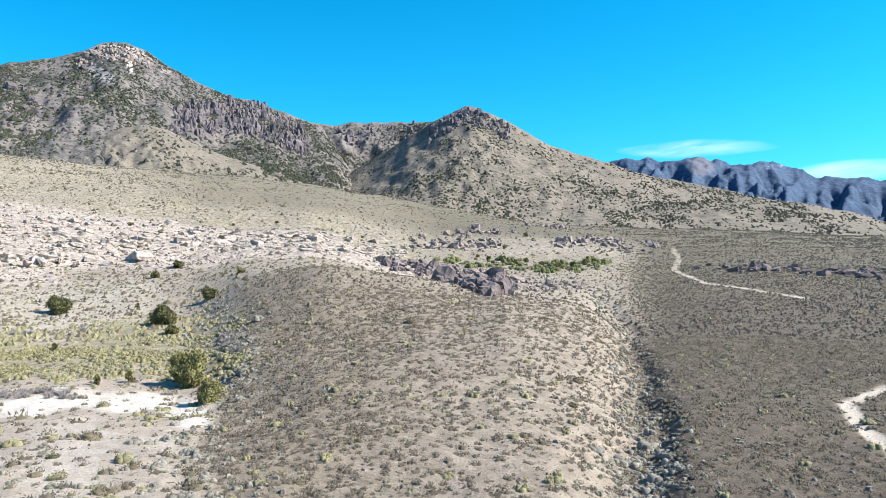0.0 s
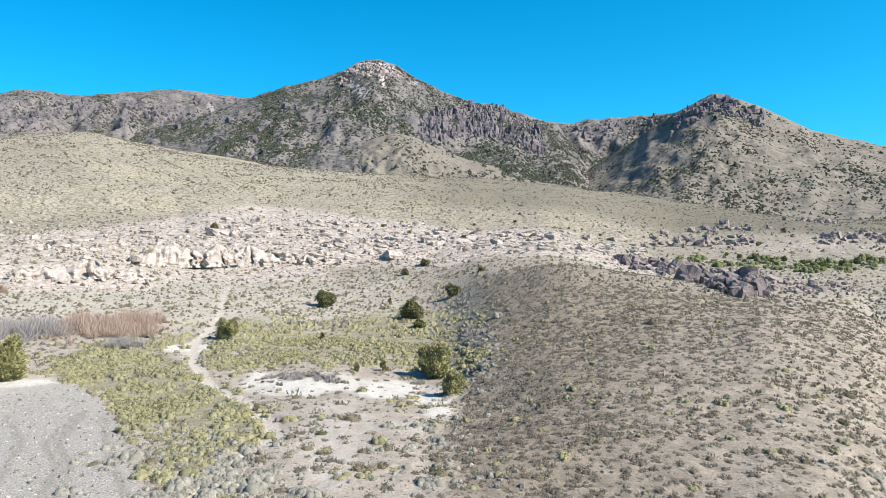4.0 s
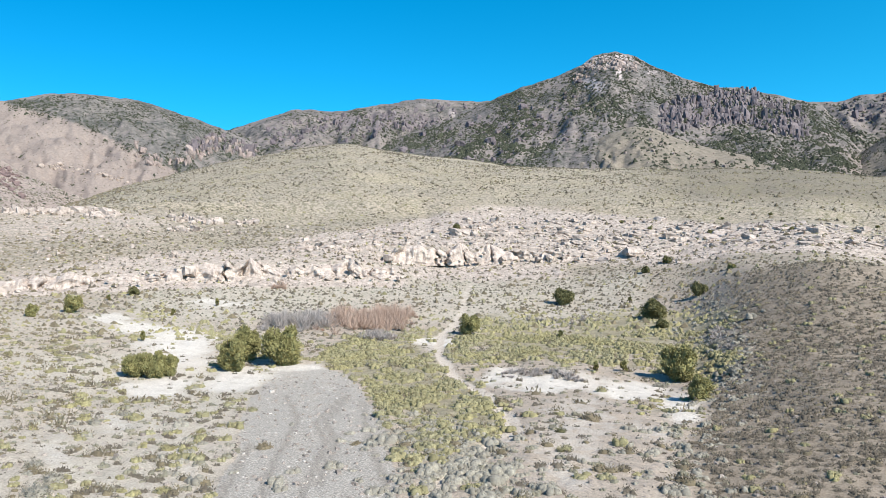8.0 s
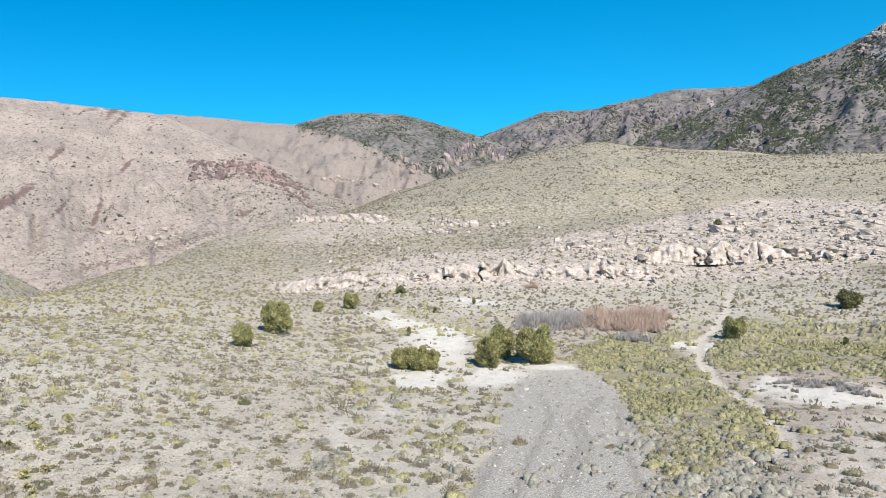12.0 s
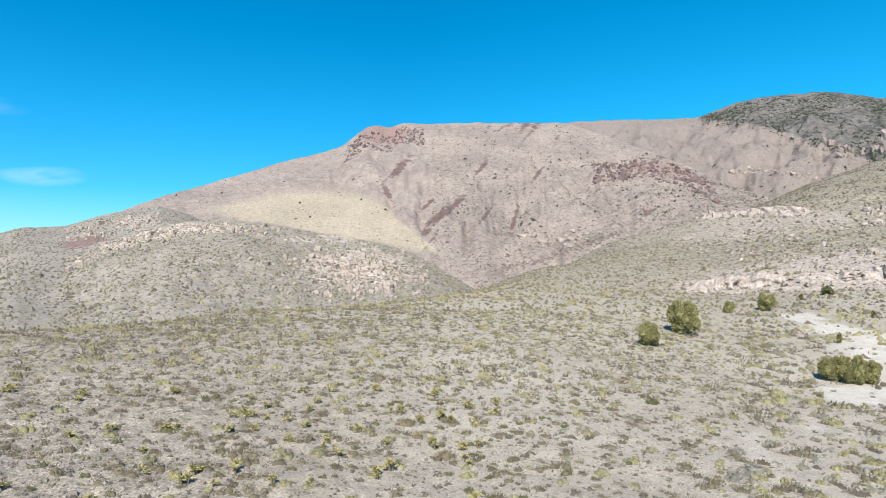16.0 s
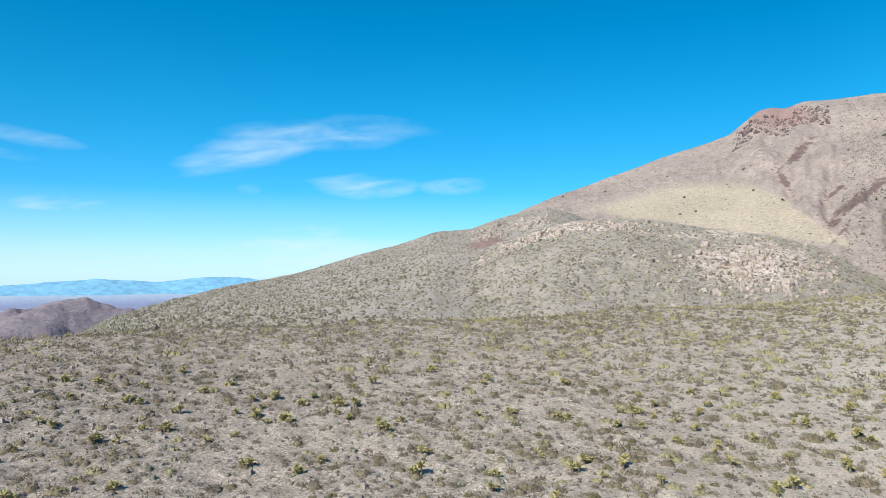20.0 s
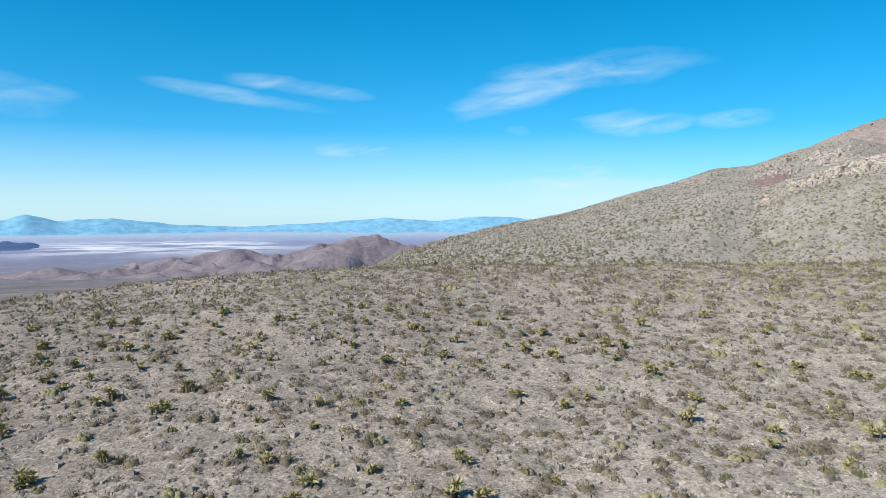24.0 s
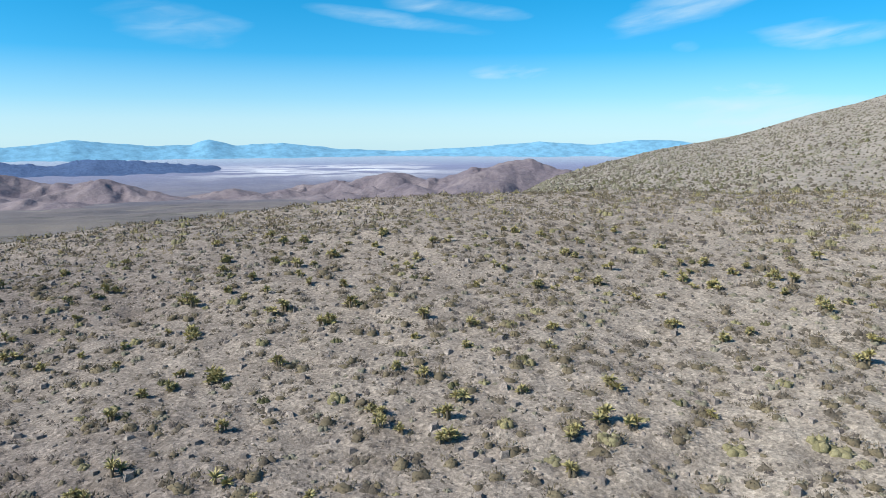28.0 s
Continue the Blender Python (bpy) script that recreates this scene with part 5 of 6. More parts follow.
def tufts():
    for r0, r1, lod, seed in ((19, 60, 1, 411), (19, 60, 2, 413), (60, 130, 3, 412)):
        az, r = sow(d_tuft, r0, r1, seed=seed)
        x, y = polar(az, r)
        rng = np.random.default_rng(seed + 5)
        scatter("low_tufts", TUFT if lod == 1 else BUSH[lod], x, y, ground_z(az, r) - 0.01, {1: 0.12, 2: 0.08, 3: 0.13}[lod] * np.exp(rng.normal(0, 0.35, len(x))), M["dry" if lod == 3 else "brush"], "tiny dry tufts between the shrubs", seed=seed)


tufts()


# ---------------- trees ----------------
def juniper(seed, mat, high=5.0, wide=2.2, label="", multi=3, leafn=6400):
    rng = np.random.default_rng(seed)
    root = new("juniper_tree")
    bm = bmesh.new()
    heads = []
    for k in range(multi):
        a = 2 * math.pi * k / multi + rng.uniform(-0.5, 0.5)
        off = wide * rng.uniform(0.25, 0.5) if multi > 1 else 0.0
        top = Vector((math.cos(a) * off, math.sin(a) * off, high * rng.uniform(0.62, 0.95)))
        heads.append((top, wide * rng.uniform(0.5, 0.72)))
        prev, pr = Vector((0.12 * math.cos(a), 0.12 * math.sin(a), -0.2)), 0.16
        ring0 = None
        for q in range(1, 6):
            p = Vector((0, 0, -0.2)).lerp(top, q / 5) + Vector((rng.normal(0, 0.08), rng.normal(0, 0.08), 0))
            ring = [bm.verts.new(p + Vector((math.cos(t), math.sin(t), 0)) * pr * (1 - q / 6)) for t in np.linspace(0, 2 * math.pi, 7)[:-1]]
            if ring0:
                for i in range(6):
                    bm.faces.new((ring0[i], ring0[(i + 1) % 6], ring[(i + 1) % 6], ring[i]))
            ring0 = ring
    part("trunk", bm, M["bark"], root)
    # crown: many rounded lobes of short sprays round each leader
    vs, off, fs = [], 0, []
    lobes = []
    for top, w in heads:
        for q in range(5):
            t = (q + 0.5) / 5
            a = rng.uniform(0, 6.28)
            reach = w * (0.75 * math.sin(math.pi * min(0.2 + 0.75 * t, 1.0)) + 0.05)
            c = np.array([top.x * (0.5 + 0.5 * t) + math.cos(a) * reach * 0.75, top.y * (0.5 + 0.5 * t) + math.sin(a) * reach * 0.75, top.z * (0.16 + 0.74 * t)])
            lobes.append((c, w * rng.uniform(0.42, 0.66) * (1.05 - 0.35 * t)))
        lobes.append((np.array([top.x, top.y, top.z * 0.5]), w * 0.62))
    per = leafn // len(lobes)
    for k, (c, w) in enumerate(lobes):
        d = rng.normal(0, 1, (per, 3))
        d /= np.linalg.norm(d, axis=1)[:, None]
        lump = 0.78 + 0.45 * fbm(d[:, 0] * 3 + seed, d[:, 1] * 3 + d[:, 2] * 2.3 + k, seed + k, 2)
        p = c + d * (w * lump * rng.uniform(0.72, 1.0, per))[:, None] * np.array([1, 1, 1.12])
        p[:, 2] = np.maximum(p[:, 2], 0.05)
        g = d + np.array([0, 0, 0.7]) + rng.normal(0, 0.35, (per, 3))
        g /= np.linalg.norm(g, axis=1)[:, None]
        sd = np.cross(g, rng.normal(0, 1, (per, 3)))
        sd /= np.linalg.norm(sd, axis=1)[:, None]
        L = rng.uniform(0.16, 0.34, per)[:, None] * (wide / 2.2) ** 0.5
        vs.append(np.stack([p - sd * L * 0.32, p + sd * L * 0.32, p + g * L], 1).reshape(-1, 3))
        fs.append(np.arange(per * 3).reshape(-1, 3) + off)
        off += per * 3
        core_v, core_f = dome(8, 4, seed + k, 1.0, 0.2)
        core_v = np.concatenate([core_v, core_v * np.array([1, 1, -1])]) * w * 0.74 + c
        core_v[:, 2] = np.maximum(core_v[:, 2], 0.03)
        core_f = np.concatenate([core_f, core_f[:, ::-1] + len(core_v) // 2])
        vs.append(core_v)
        fs.append(core_f + off)
        off += len(core_v)
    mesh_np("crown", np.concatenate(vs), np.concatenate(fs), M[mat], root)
    return tagged(root, label, "tree")


OLIVE = "olive-green bushy juniper tree standing on pale sand"
DARK = "dark green rounded pinyon tree on the dry slope"
TREES = [juniper(601, "juniper", 5.0, 2.3, OLIVE, 3), juniper(602, "juniper", 4.6, 2.5, OLIVE, 4), juniper(603, "pinyon_tree", 3.6, 2.4, DARK, 4), juniper(604, "juniper", 2.2, 0.9, "small upright olive-green juniper", 1, 1500)]
USED = [False] * len(TREES)


def tree_at(az, el, kind, size, flat=1.0, label="", category=""):
    r = el_r(az, el)
    flat = flat * (0.92 if kind == 2 else 1.06)
    x, y = polar(az, r)
    m = pose(float(x), float(y), float(ground_z(az, r)) - 0.05, 0, 0, (az * 37) % 360) @ Matrix.Diagonal((size, size, size * flat, 1))
    if USED[kind]:
        ob = copy_thing(TREES[kind], pose(0, 0, 0))
    else:
        ob = TREES[kind]
        USED[kind] = True
    ob.matrix_basis = m
    tagged(ob, label, category, group="trees in the basin")


for spot in (
        (54.6, -7.3, 0, 0.95), (53.6, -6.4, 0, 1.1), (50.9, -6.9, 1, 1.25), (60.3, -7.5, 1, 0.75), (61.6, -7.4, 1, 0.65),
        (59.2, -7.4, 1, 0.62), (61.0, -4.8, 3, 1.0), (28.4, -2.2, 2, 1.25), (21.5, -3.2, 2, 1.25), (20.9, -4.0, 2, 0.6),
        (19.8, -7.8, 1, 1.05), (18.3, -9.2, 1, 0.65), (35.9, -4.7, 1, 0.85), (25.9, -7.4, 3, 0.95), (23.8, -7.3, 3, 1.0),
        (28.7, -4.9, 3, 0.9), (71.3, -4.5, 0, 1.15), (73.9, -5.5, 1, 0.75), (68.2, -2.8, 1, 0.55), (65.6, -2.6, 1, 0.78),
        (63.3, -1.8, 3, 0.9), (61.6, -1.4, 2, 0.65), (55.7, -2.3, 3, 1.1), (58.9, -3.0, 3, 0.9), (18.2, -1.5, 2, 0.9),
        (20.5, 1.0, 2, 0.7), (22.1, 0.3, 2, 0.65), (23.3, -2.0, 3, 0.9), (37.0, 3.7, 2, 0.8), (23.9, 4.2, 1, 0.45, 0.65),
        (21.8, 3.6, 1, 0.45, 0.65), (20.3, 2.9, 1, 0.45, 0.65), (17.4, 3.4, 1, 0.52, 0.65), (18.4, 2.8, 1, 0.38, 0.65), (15.9, 0.6, 1, 0.45, 0.65),
        (11.8, 3.4, 1, 0.45, 0.65), (13.2, 4.5, 1, 0.45, 0.65), (6.5, 3.5, 1, 0.38, 0.65), (16.5, 4.4, 1, 0.38, 0.65), (-3.7, 1.5, 1, 0.48, 0.75),
        (-4.8, 1.4, 1, 0.56, 0.75), (-5.8, 1.2, 1, 0.48, 0.75), (-6.7, 1.3, 1, 0.56, 0.75), (-7.9, 1.1, 1, 0.48, 0.75), (-9.2, 0.8, 1, 0.64, 0.75),
        (-10.4, 1.0, 1, 0.56, 0.75), (-11.3, 1.1, 1, 0.64, 0.75), (-12.0, 1.3, 1, 0.48, 0.75), (-2.8, 1.7, 1, 0.4, 0.75), (-6.7, 3.4, 1, 0.64, 0.75),
        (-7.3, 3.0, 1, 0.48, 0.75), (-5.0, 2.4, 1, 0.48, 0.75),):
    tree_at(*spot)


# ---------------- rocks ----------------
def rock_mesh(seed, level=2, planes=11, tall=1.0):
    """A boulder: a ball cut by flat fracture planes."""
    rng = np.random.default_rng(seed)
    bm = bmesh.new()
    bmesh.ops.create_cube(bm, size=1.7)
    bmesh.ops.subdivide_edges(bm, edges=bm.edges[:], cuts=1 if level == 2 else 2, use_grid_fill=True)
    dirs = rng.normal(0, 1, (planes, 3))
    dirs /= np.linalg.norm(dirs, axis=1)[:, None]
    cut = rng.uniform(0.55, 0.95, planes)
    for v in bm.verts:
        p = np.array(v.co)
        for d, c in zip(dirs, cut):
            o = p @ d - c
            if o > 0:
                p = p - d * o
        p = p * (1 + 0.22 * noise.noise(Vector(p * 1.7) + Vector((seed, 0, 0))) + 0.10 * noise.noise(Vector(p * 4.1) + Vector((seed, 5, 0))))
        v.co = Vector(p * np.array([1, 1, tall]))
    me = bpy.data.meshes.new("boulder")
    bm.to_mesh(me)
    bm.free()
    return me


ROCKS = {}


def rock_set(mat, tall=1.0, level=3):
    key = (mat, tall, level)
    if key not in ROCKS:
        ROCKS[key] = []
        for s in range(7):
            me = rock_mesh(700 + s + int(tall * 100), level, 12, tall)
            me.materials.append(M[mat])
            ROCKS[key].append(me)
    return ROCKS[key]


def outcrop(name, label, category="rock outcrop"):
    return tagged(new(name), label, category)


def boulder(root, meshes, x, y, z, size, rng, stretch=(1, 1, 1), tilt=25, name="boulder"):
    ob = new(name, meshes[rng.integers(len(meshes))])
    ob.parent = root
    t = rng.uniform(-tilt, tilt, 2)
    ob.matrix_basis = pose(float(x), float(y), float(z), t[0], t[1], rng.uniform(0, 360)) @ Matrix.Diagonal((size * stretch[0] * rng.uniform(0.8, 1.25), size * stretch[1] * rng.uniform(0.8, 1.25), size * stretch[2] * rng.uniform(0.85, 1.2), 1))
    return ob


def cliff_band(name, label, a0, a1, n, foot, top, rr, mat, seed, size=1.6):
    """A broken rock wall along an azimuth range, between a foot and a top line seen from the eye, with blocks along it."""
    rng = np.random.default_rng(seed)
    root = outcrop(name, label, "cliff")
    az = np.arange(a0, a1, 0.08)
    q = np.concatenate([np.linspace(0, 1, 16), [1.12, 1.3]])
    A, Q = np.meshgrid(az, q, indexing="ij")
    f, t, r0 = crv(az, foot)[:, None], crv(az, top)[:, None], crv(az, rr)[:, None]
    run = A * np.radians(190)
    # towers between deep cracks, some of them fallen away
    tower = 0.6 * vnoise(run / 2.2 + fbm(run / 5, Q * 1.5, seed, 3) * 2.2, 0.5 + Q * 1.3, seed + 1) + 0.4 * vnoise(run / 0.9 + Q, Q * 3.5, seed + 8)
    crack = np.abs(2 * vnoise(run / 3.4 + (fbm(run / 7, Q * 2, seed + 2, 3) - 0.5) * 1.6, Q * 0.5, seed + 3) - 1)
    ledge = fbm(run / 6, Q * 4, seed + 4, 3)
    up = np.clip(Q, 0, 1)
    t = f + (t - f) * (0.62 + 0.55 * vnoise(run[:, :1] / 4.2, 3.0, seed + 5) + 0.22 * (vnoise(run[:, :1] / 1.5, 7.0, seed + 6) - 0.5))
    el = (f - 0.12) + (t - f + 0.12) * up
    R = r0 + 2.6 * up ** 1.6 - 3.4 * (tower - 0.5) - 1.8 * (ledge - 0.5) + 2.4 * np.clip(0.26 - crack, 0, 1) / 0.26 + np.clip(Q - 1, 0, 1) * 22
    z = EYE_Z + (r0 + 3.2 * up) * np.tan(np.radians(el)) - np.clip(Q - 1, 0, 1) * 5.0
    x, y = polar(A, R)
    mesh_np("rock_face", np.stack([x, y, z], -1).reshape(-1, 3), grid_faces(len(az), len(q)), M[mat], root)
    meshes = rock_set(mat, 1.0)
    for k in range(n):
        a = a0 + (a1 - a0) * (k + rng.uniform(-0.4, 0.4)) / n
        f, t = float(crv(a, foot)), float(crv(a, top))
        high = rng.uniform(0, 1) ** 2.2
        e = f + (t - f) * (0.05 + 0.8 * high)
        r = float(crv(a, rr)) - 1.5 + 4.0 * high + rng.uniform(-1.2, 0.6)
        x, y = polar(a, r)
        s = size * math.exp(rng.normal(0, 0.4)) * (0.55 if high < 0.2 else 0.9)
        boulder(root, meshes, x, y, EYE_Z + r * math.tan(radians(e)) + (0.1 * s if high < 0.2 else 0), s, rng, (1.1, 1.1, 0.95), 18)
    return root


def boulder_field(name, label, mat, spots, n, size, seed, spread, category="rock outcrop", tall=1.0, stretch=(1, 1, 0.8), tilt=25, lift=0.15):
    """Boulders round a few centres (azimuth, distance), lying on the ground."""
    rng = np.random.default_rng(seed)
    root = outcrop(name, label, category)
    meshes = rock_set(mat, tall)
    for k in range(n):
        a, d = spots[k % len(spots)]
        az = a + rng.normal(0, spread[0])
        r = d + rng.normal(0, spread[1])
        x, y = polar(az, r)
        s = size * math.exp(rng.normal(0, 0.45))
        boulder(root, meshes, x, y, float(ground_z(az, r)) + s * lift, s, rng, stretch, tilt)
    return root


def slope_rocks(name, label, hill, mat, n, a, e, size, seed, tall=1.0, level=2, category="rock outcrop", stretch=(1, 1, 1), tilt=15, onto=None):
    """Rocks standing on a slope within a window of azimuth and elevation (mean, spread)."""
    rng = np.random.default_rng(seed)
    root = onto or outcrop(name, label, category)
    meshes = rock_set(mat, tall, level)
    for k in range(n):
        az = rng.normal(a[0], a[1]) if len(e) == 2 else rng.uniform(a[0], a[1])
        el = rng.normal(e[0], e[1]) if len(e) == 2 else float(crv(az, e[2])) + rng.uniform(e[0], e[1])
        az = float(np.clip(az, SLOPES[hill][0][0] + 0.2, SLOPES[hill][0][-1] - 0.2))
        v = slope_v(hill, az, el)
        if v >= 0.999:
            continue
        r, z = on_slope(hill, np.array([az]), np.array([v]))
        x, y = polar(az, float(r[0]))
        s = size * math.exp(rng.normal(0, 0.4))
        boulder(root, meshes, x, y, float(z[0]) + s * 0.2 * tall, s, rng, stretch, tilt)
    return root


cliff_band("white_cliff", "long broken cliff of pale cream rock", 42.0, 71.5, 34, [(41, -0.3), (49, -0.45), (55, -0.5), (59.7, -0.5), (63.2, -1.0), (65.9, -1.5), (71.5, -1.7)],
           [(41, 0.5), (43.4, 0.7), (45.1, 1.5), (46.9, 1.3), (51, 1.0), (55.1, 1.2), (59.7, 0.5), (63.3, 0.25), (68.9, -0.1), (70.2, -0.5), (71.5, -1.2)], [(41, 190), (50, 188), (63, 186), (71.5, 184)], "rock_pale", 801, 0.7)
cliff_band("rounded_cliff", "rounded tan and pale rock towers in a row", 27.0, 45.0, 26, [(27, 1.3), (29.6, 1.25), (33.1, 0.9), (36.4, 1.0), (41.2, 0.9), (45, 0.9)],
           [(27, 1.6), (31.1, 2.15), (33.9, 2.35), (36.8, 2.4), (41.1, 2.25), (43, 1.7), (45, 1.2)], [(27, 224), (35, 218), (41.5, 207), (45, 199)], "rock_pale", 802, 0.9)


def slick_spots(seed, n, a0, a1, e0, e1):
    rng = np.random.default_rng(seed)
    out = []
    for k in range(n):
        az = rng.uniform(a0, a1)
        out.append((az, el_r(az, rng.uniform(float(crv(az, e0)), float(crv(az, e1))))))
    return out


boulder_field("pale_slickrock", "slope of pale pinkish-white weathered rock", "rock_pale",
              slick_spots(811, 640, 3, 37, [(3, 1.9), (12, 2.3), (19, 2.5), (25, 1.6), (38, 2.8)], [(3, 2.9), (10, 3.9), (18.7, 4.2), (27.8, 4.8), (38, 4.6)]) + slick_spots(817, 160, 35, 50, [(35, 2.6), (50, 1.6)], [(35, 4.6), (50, 2.6)]), 800, 0.9, 812, (0.25, 2), stretch=(1.5, 1.3, 0.62), tilt=14, lift=-0.12)
def rubble(name, mat, label, d, r0, r1, a0, a1, size, seed):
    """Loose broken rock, too much of it to count."""
    tm = []
    for k in range(5):
        v, f = dome(6, 2, seed + k, 0.62, 0.32)
        tm.append((v * np.array([1.0, 0.8, 1.0]), f))
    az, r = sow(d, r0, r1, a0, a1, seed)
    x, y = polar(az, r)
    g = np.random.default_rng(seed + 1)
    scatter(name, tm, x, y, ground_z(az, r) - 0.05, size * np.clip(np.exp(g.normal(0, 0.5, len(x))), 0.4, 3), M[mat], label, "rubble", seed)


@density(0.36)
def d_rubble(az, r):
    return 0.36 * np.clip(zone_slick(az, r) * 1.25 - 0.1, 0, 1) * np.clip(clump(az, r, 9, 88) * 3.2 - 0.9, 0.12, 1)


rubble("pale_rubble", "rock_pale", "pale broken rock strewn over the slickrock slope", d_rubble, 175, 335, 0, 74, 0.30, 871)
boulder_field("pale_rocks_upper", "pale boulders in a broken row on the slope", "rock_pale",
              [(a, el_r(a, e - 0.15)) for a, e in ((77.8, 2.2), (76.8, 2.7), (75.9, 3.1), (74.6, 3.5), (73.3, 3.9), (70.8, 4.4), (69.5, 4.6), (68.3, 4.6), (66.7, 4.7), (65.2, 4.8), (64.3, 4.6), (58.8, 4.4), (57.4, 4.3), (58.2, 3.6), (56.6, 4.2), (53.5, 4.3), (63.4, 4.5), (67.5, 4.7))], 320, 0.9, 814, (0.5, 2.5), stretch=(1.1, 1.1, 0.9))
boulder_field("pale_rocks_slope", "scattered pale stones on the scrubby slope", "rock_pale", slick_spots(815, 60, 40, 68, [(40, 1.6), (70, 0.0)], [(40, 4.5), (70, 3.5)]), 110, 0.7, 816, (0.5, 4))
boulder_field("dark_outcrop", "jagged dark grey-brown rock outcrop on the knoll", "rock_dark",
              slick_spots(821, 60, -5.5, 4.5, [(-5.5, -1.7), (-1, -0.5), (4.5, 0.9)], [(-5.5, -0.2), (0, 0.9), (4.5, 1.4)]), 460, 0.72, 822, (0.3, 1.6), stretch=(1, 1, 1.25))
boulder_field("pale_outcrop", "pale pinkish boulders among the dark outcrop", "rock_pink",
              slick_spots(827, 30, -7, 4.5, [(-7, -0.6), (-1, 0.4), (4.5, 1.2)], [(-7, 0.2), (0, 1.2), (4.5, 1.8)]), 150, 0.5, 828, (0.4, 1.6), stretch=(1.1, 1.1, 1.0))
boulder_field("brown_outcrop", "brown boulders trailing off the knoll", "rock_pink",
              slick_spots(823, 30, -11, -4, [(-11, -1.2), (-4, -0.9)], [(-11, -0.5), (-4, 0.3)]), 150, 0.5, 824, (0.4, 2.5))
boulder_field("far_boulders", "pile of pale brown boulders beyond the knoll", "rock_pink",
              [(a, el_r(a, e)) for a, e in ((1.7, 2.8), (0.3, 2.7), (-1.0, 2.6), (-4.2, 2.7), (-3.0, 2.7), (-1.6, 3.8), (-4.5, 3.8), (-3, 3.9), (-7.4, 4.2), (-8.5, 4.1), (-9.5, 4.0), (-9.6, 2.9), (-10.6, 3.0), (-11.5, 3.0), (-12.4, 3.1), (-13.2, 3.0), (-14, 2.5), (-16.1, 2.5), (-5.0, 5.0), (-6.5, 4.8))], 420, 0.85, 825, (0.55, 7), stretch=(1.1, 1.1, 1.0))
boulder_field("dark_rock_strip", "dark lava-like stones along a gully", "rock_dark", [(-24, 240), (-27, 236), (-30, 232), (-33, 228), (-22, 250)], 130, 0.8, 826, (1.5, 6))
slope_rocks("knoll_rocks", "pale pinkish boulders heaped on the knoll", "rocky_knoll", "rock_cream", 470, (96.6, 3.4), (0.4, 1.15), 0.52, 831, level=3)
slope_rocks("knoll_ridge_rocks", "pale rocks along the knoll's ridge line", "rocky_knoll", "rock_cream", 220, (103, 118), (-1.0, -0.1, [(103, 3.8), (107.6, 4.2), (110, 4.0), (113, 3.3), (115.5, 2.3), (118, 1.2)]), 0.6, 832, onto=KNOLL)
slope_rocks("hillside_rocks", "", "long_hillside", "rock_cream", 90, (111, 118), (-1.3, -0.2, [(111, 4.9), (114, 4.6), (118, 3.3)]), 0.75, 833, onto=LONG)
slope_rocks("foothill_rocks", "", "foothill", "rock_pink", 50, (16, 30), (-2.5, -0.3, [(16, 9.3), (22.9, 11.5), (30, 8.6)]), 1.3, 834, onto=FOOT)
slope_rocks("columnar_cliff", "dark purple-grey cliff of upright rock columns", "main_mountain", "rock_grey", 560, (10.6, 21.0), (-2.7, -0.3, [(10.6, 11.9), (12.2, 12.8), (14.6, 13.9), (16.6, 14.0), (19, 13.8), (21, 13.2)]), 2.3, 841, 2.6, category="cliff", tilt=6)
slope_rocks("summit_rocks", "pale broken rock crown of the tall mountain", "main_mountain", "rock_pink", 130, (22.6, 27.6), (-1.2, -0.25, [(22.6, 16.8), (25.1, 17.2), (27.6, 16.2)]), 3.2, 842, 1.2)
slope_rocks("mountain_outcrops", "grey rock outcrops on the mountain's flank", "main_mountain", "rock_grey", 110, (27, 44), (-5, -0.3, [(27, 15.8), (34, 13.6), (44, 10.2)]), 4.0, 843, 1.0)
slope_rocks("conical_summit_rocks", "jagged grey rocks crowning the conical mountain", "conical_mountain", "rock_grey", 130, (-5.5, 1.2), (-1.4, -0.2, [(-5.5, 12.2), (-4, 13.1), (-2.2, 13.8), (-0.7, 13.2), (1.2, 12.2)]), 3.2, 844, 1.6, tilt=10)
slope_rocks("saddle_cliff", "dark shaded cliff on the ridge", "mountain_saddle", "rock_grey", 90, (2, 8.5), (-1.6, -0.1, [(2, 12.6), (8.5, 12.2)]), 2.8, 845, 1.5)
slope_rocks("back_cliffs", "broken grey cliffs along the ridge", "back_mountain", "rock_grey", 190, (36, 52), (-2.4, -0.3, [(36, 14), (40, 14.1), (46, 13), (52, 12.2)]), 3.6, 846, 1.4)
slope_rocks("pink_crags", "pinkish-brown rock crags above the slope", "scrub_hill", "rock_pink", 110, (52.5, 61.8), (-1.1, 0.0, [(52.5, 9.9), (55.9, 10.6), (58, 9.4), (60.4, 9.0), (61.8, 9.9)]), 2.6, 847, 1.7, tilt=12)
slope_rocks("purple_crags", "purple-grey upright crags above the canyon", "scrub_hill", "rock_grey", 90, (53, 58), (-0.9, 0.1, [(53, 10.0), (55.9, 10.6), (58, 10.1)]), 2.6, 852, 2.2, tilt=10)
slope_rocks("red_rim_rocks", "dark red-brown rocks on the mountain's rim", "grey_mountain", "rock_red", 260, (91.5, 98), (-1.7, -0.35, [(91.5, 12), (93.4, 12.2), (94.4, 11.5), (96.4, 11.8), (98, 10.4)]), 1.35, 848, 0.8)
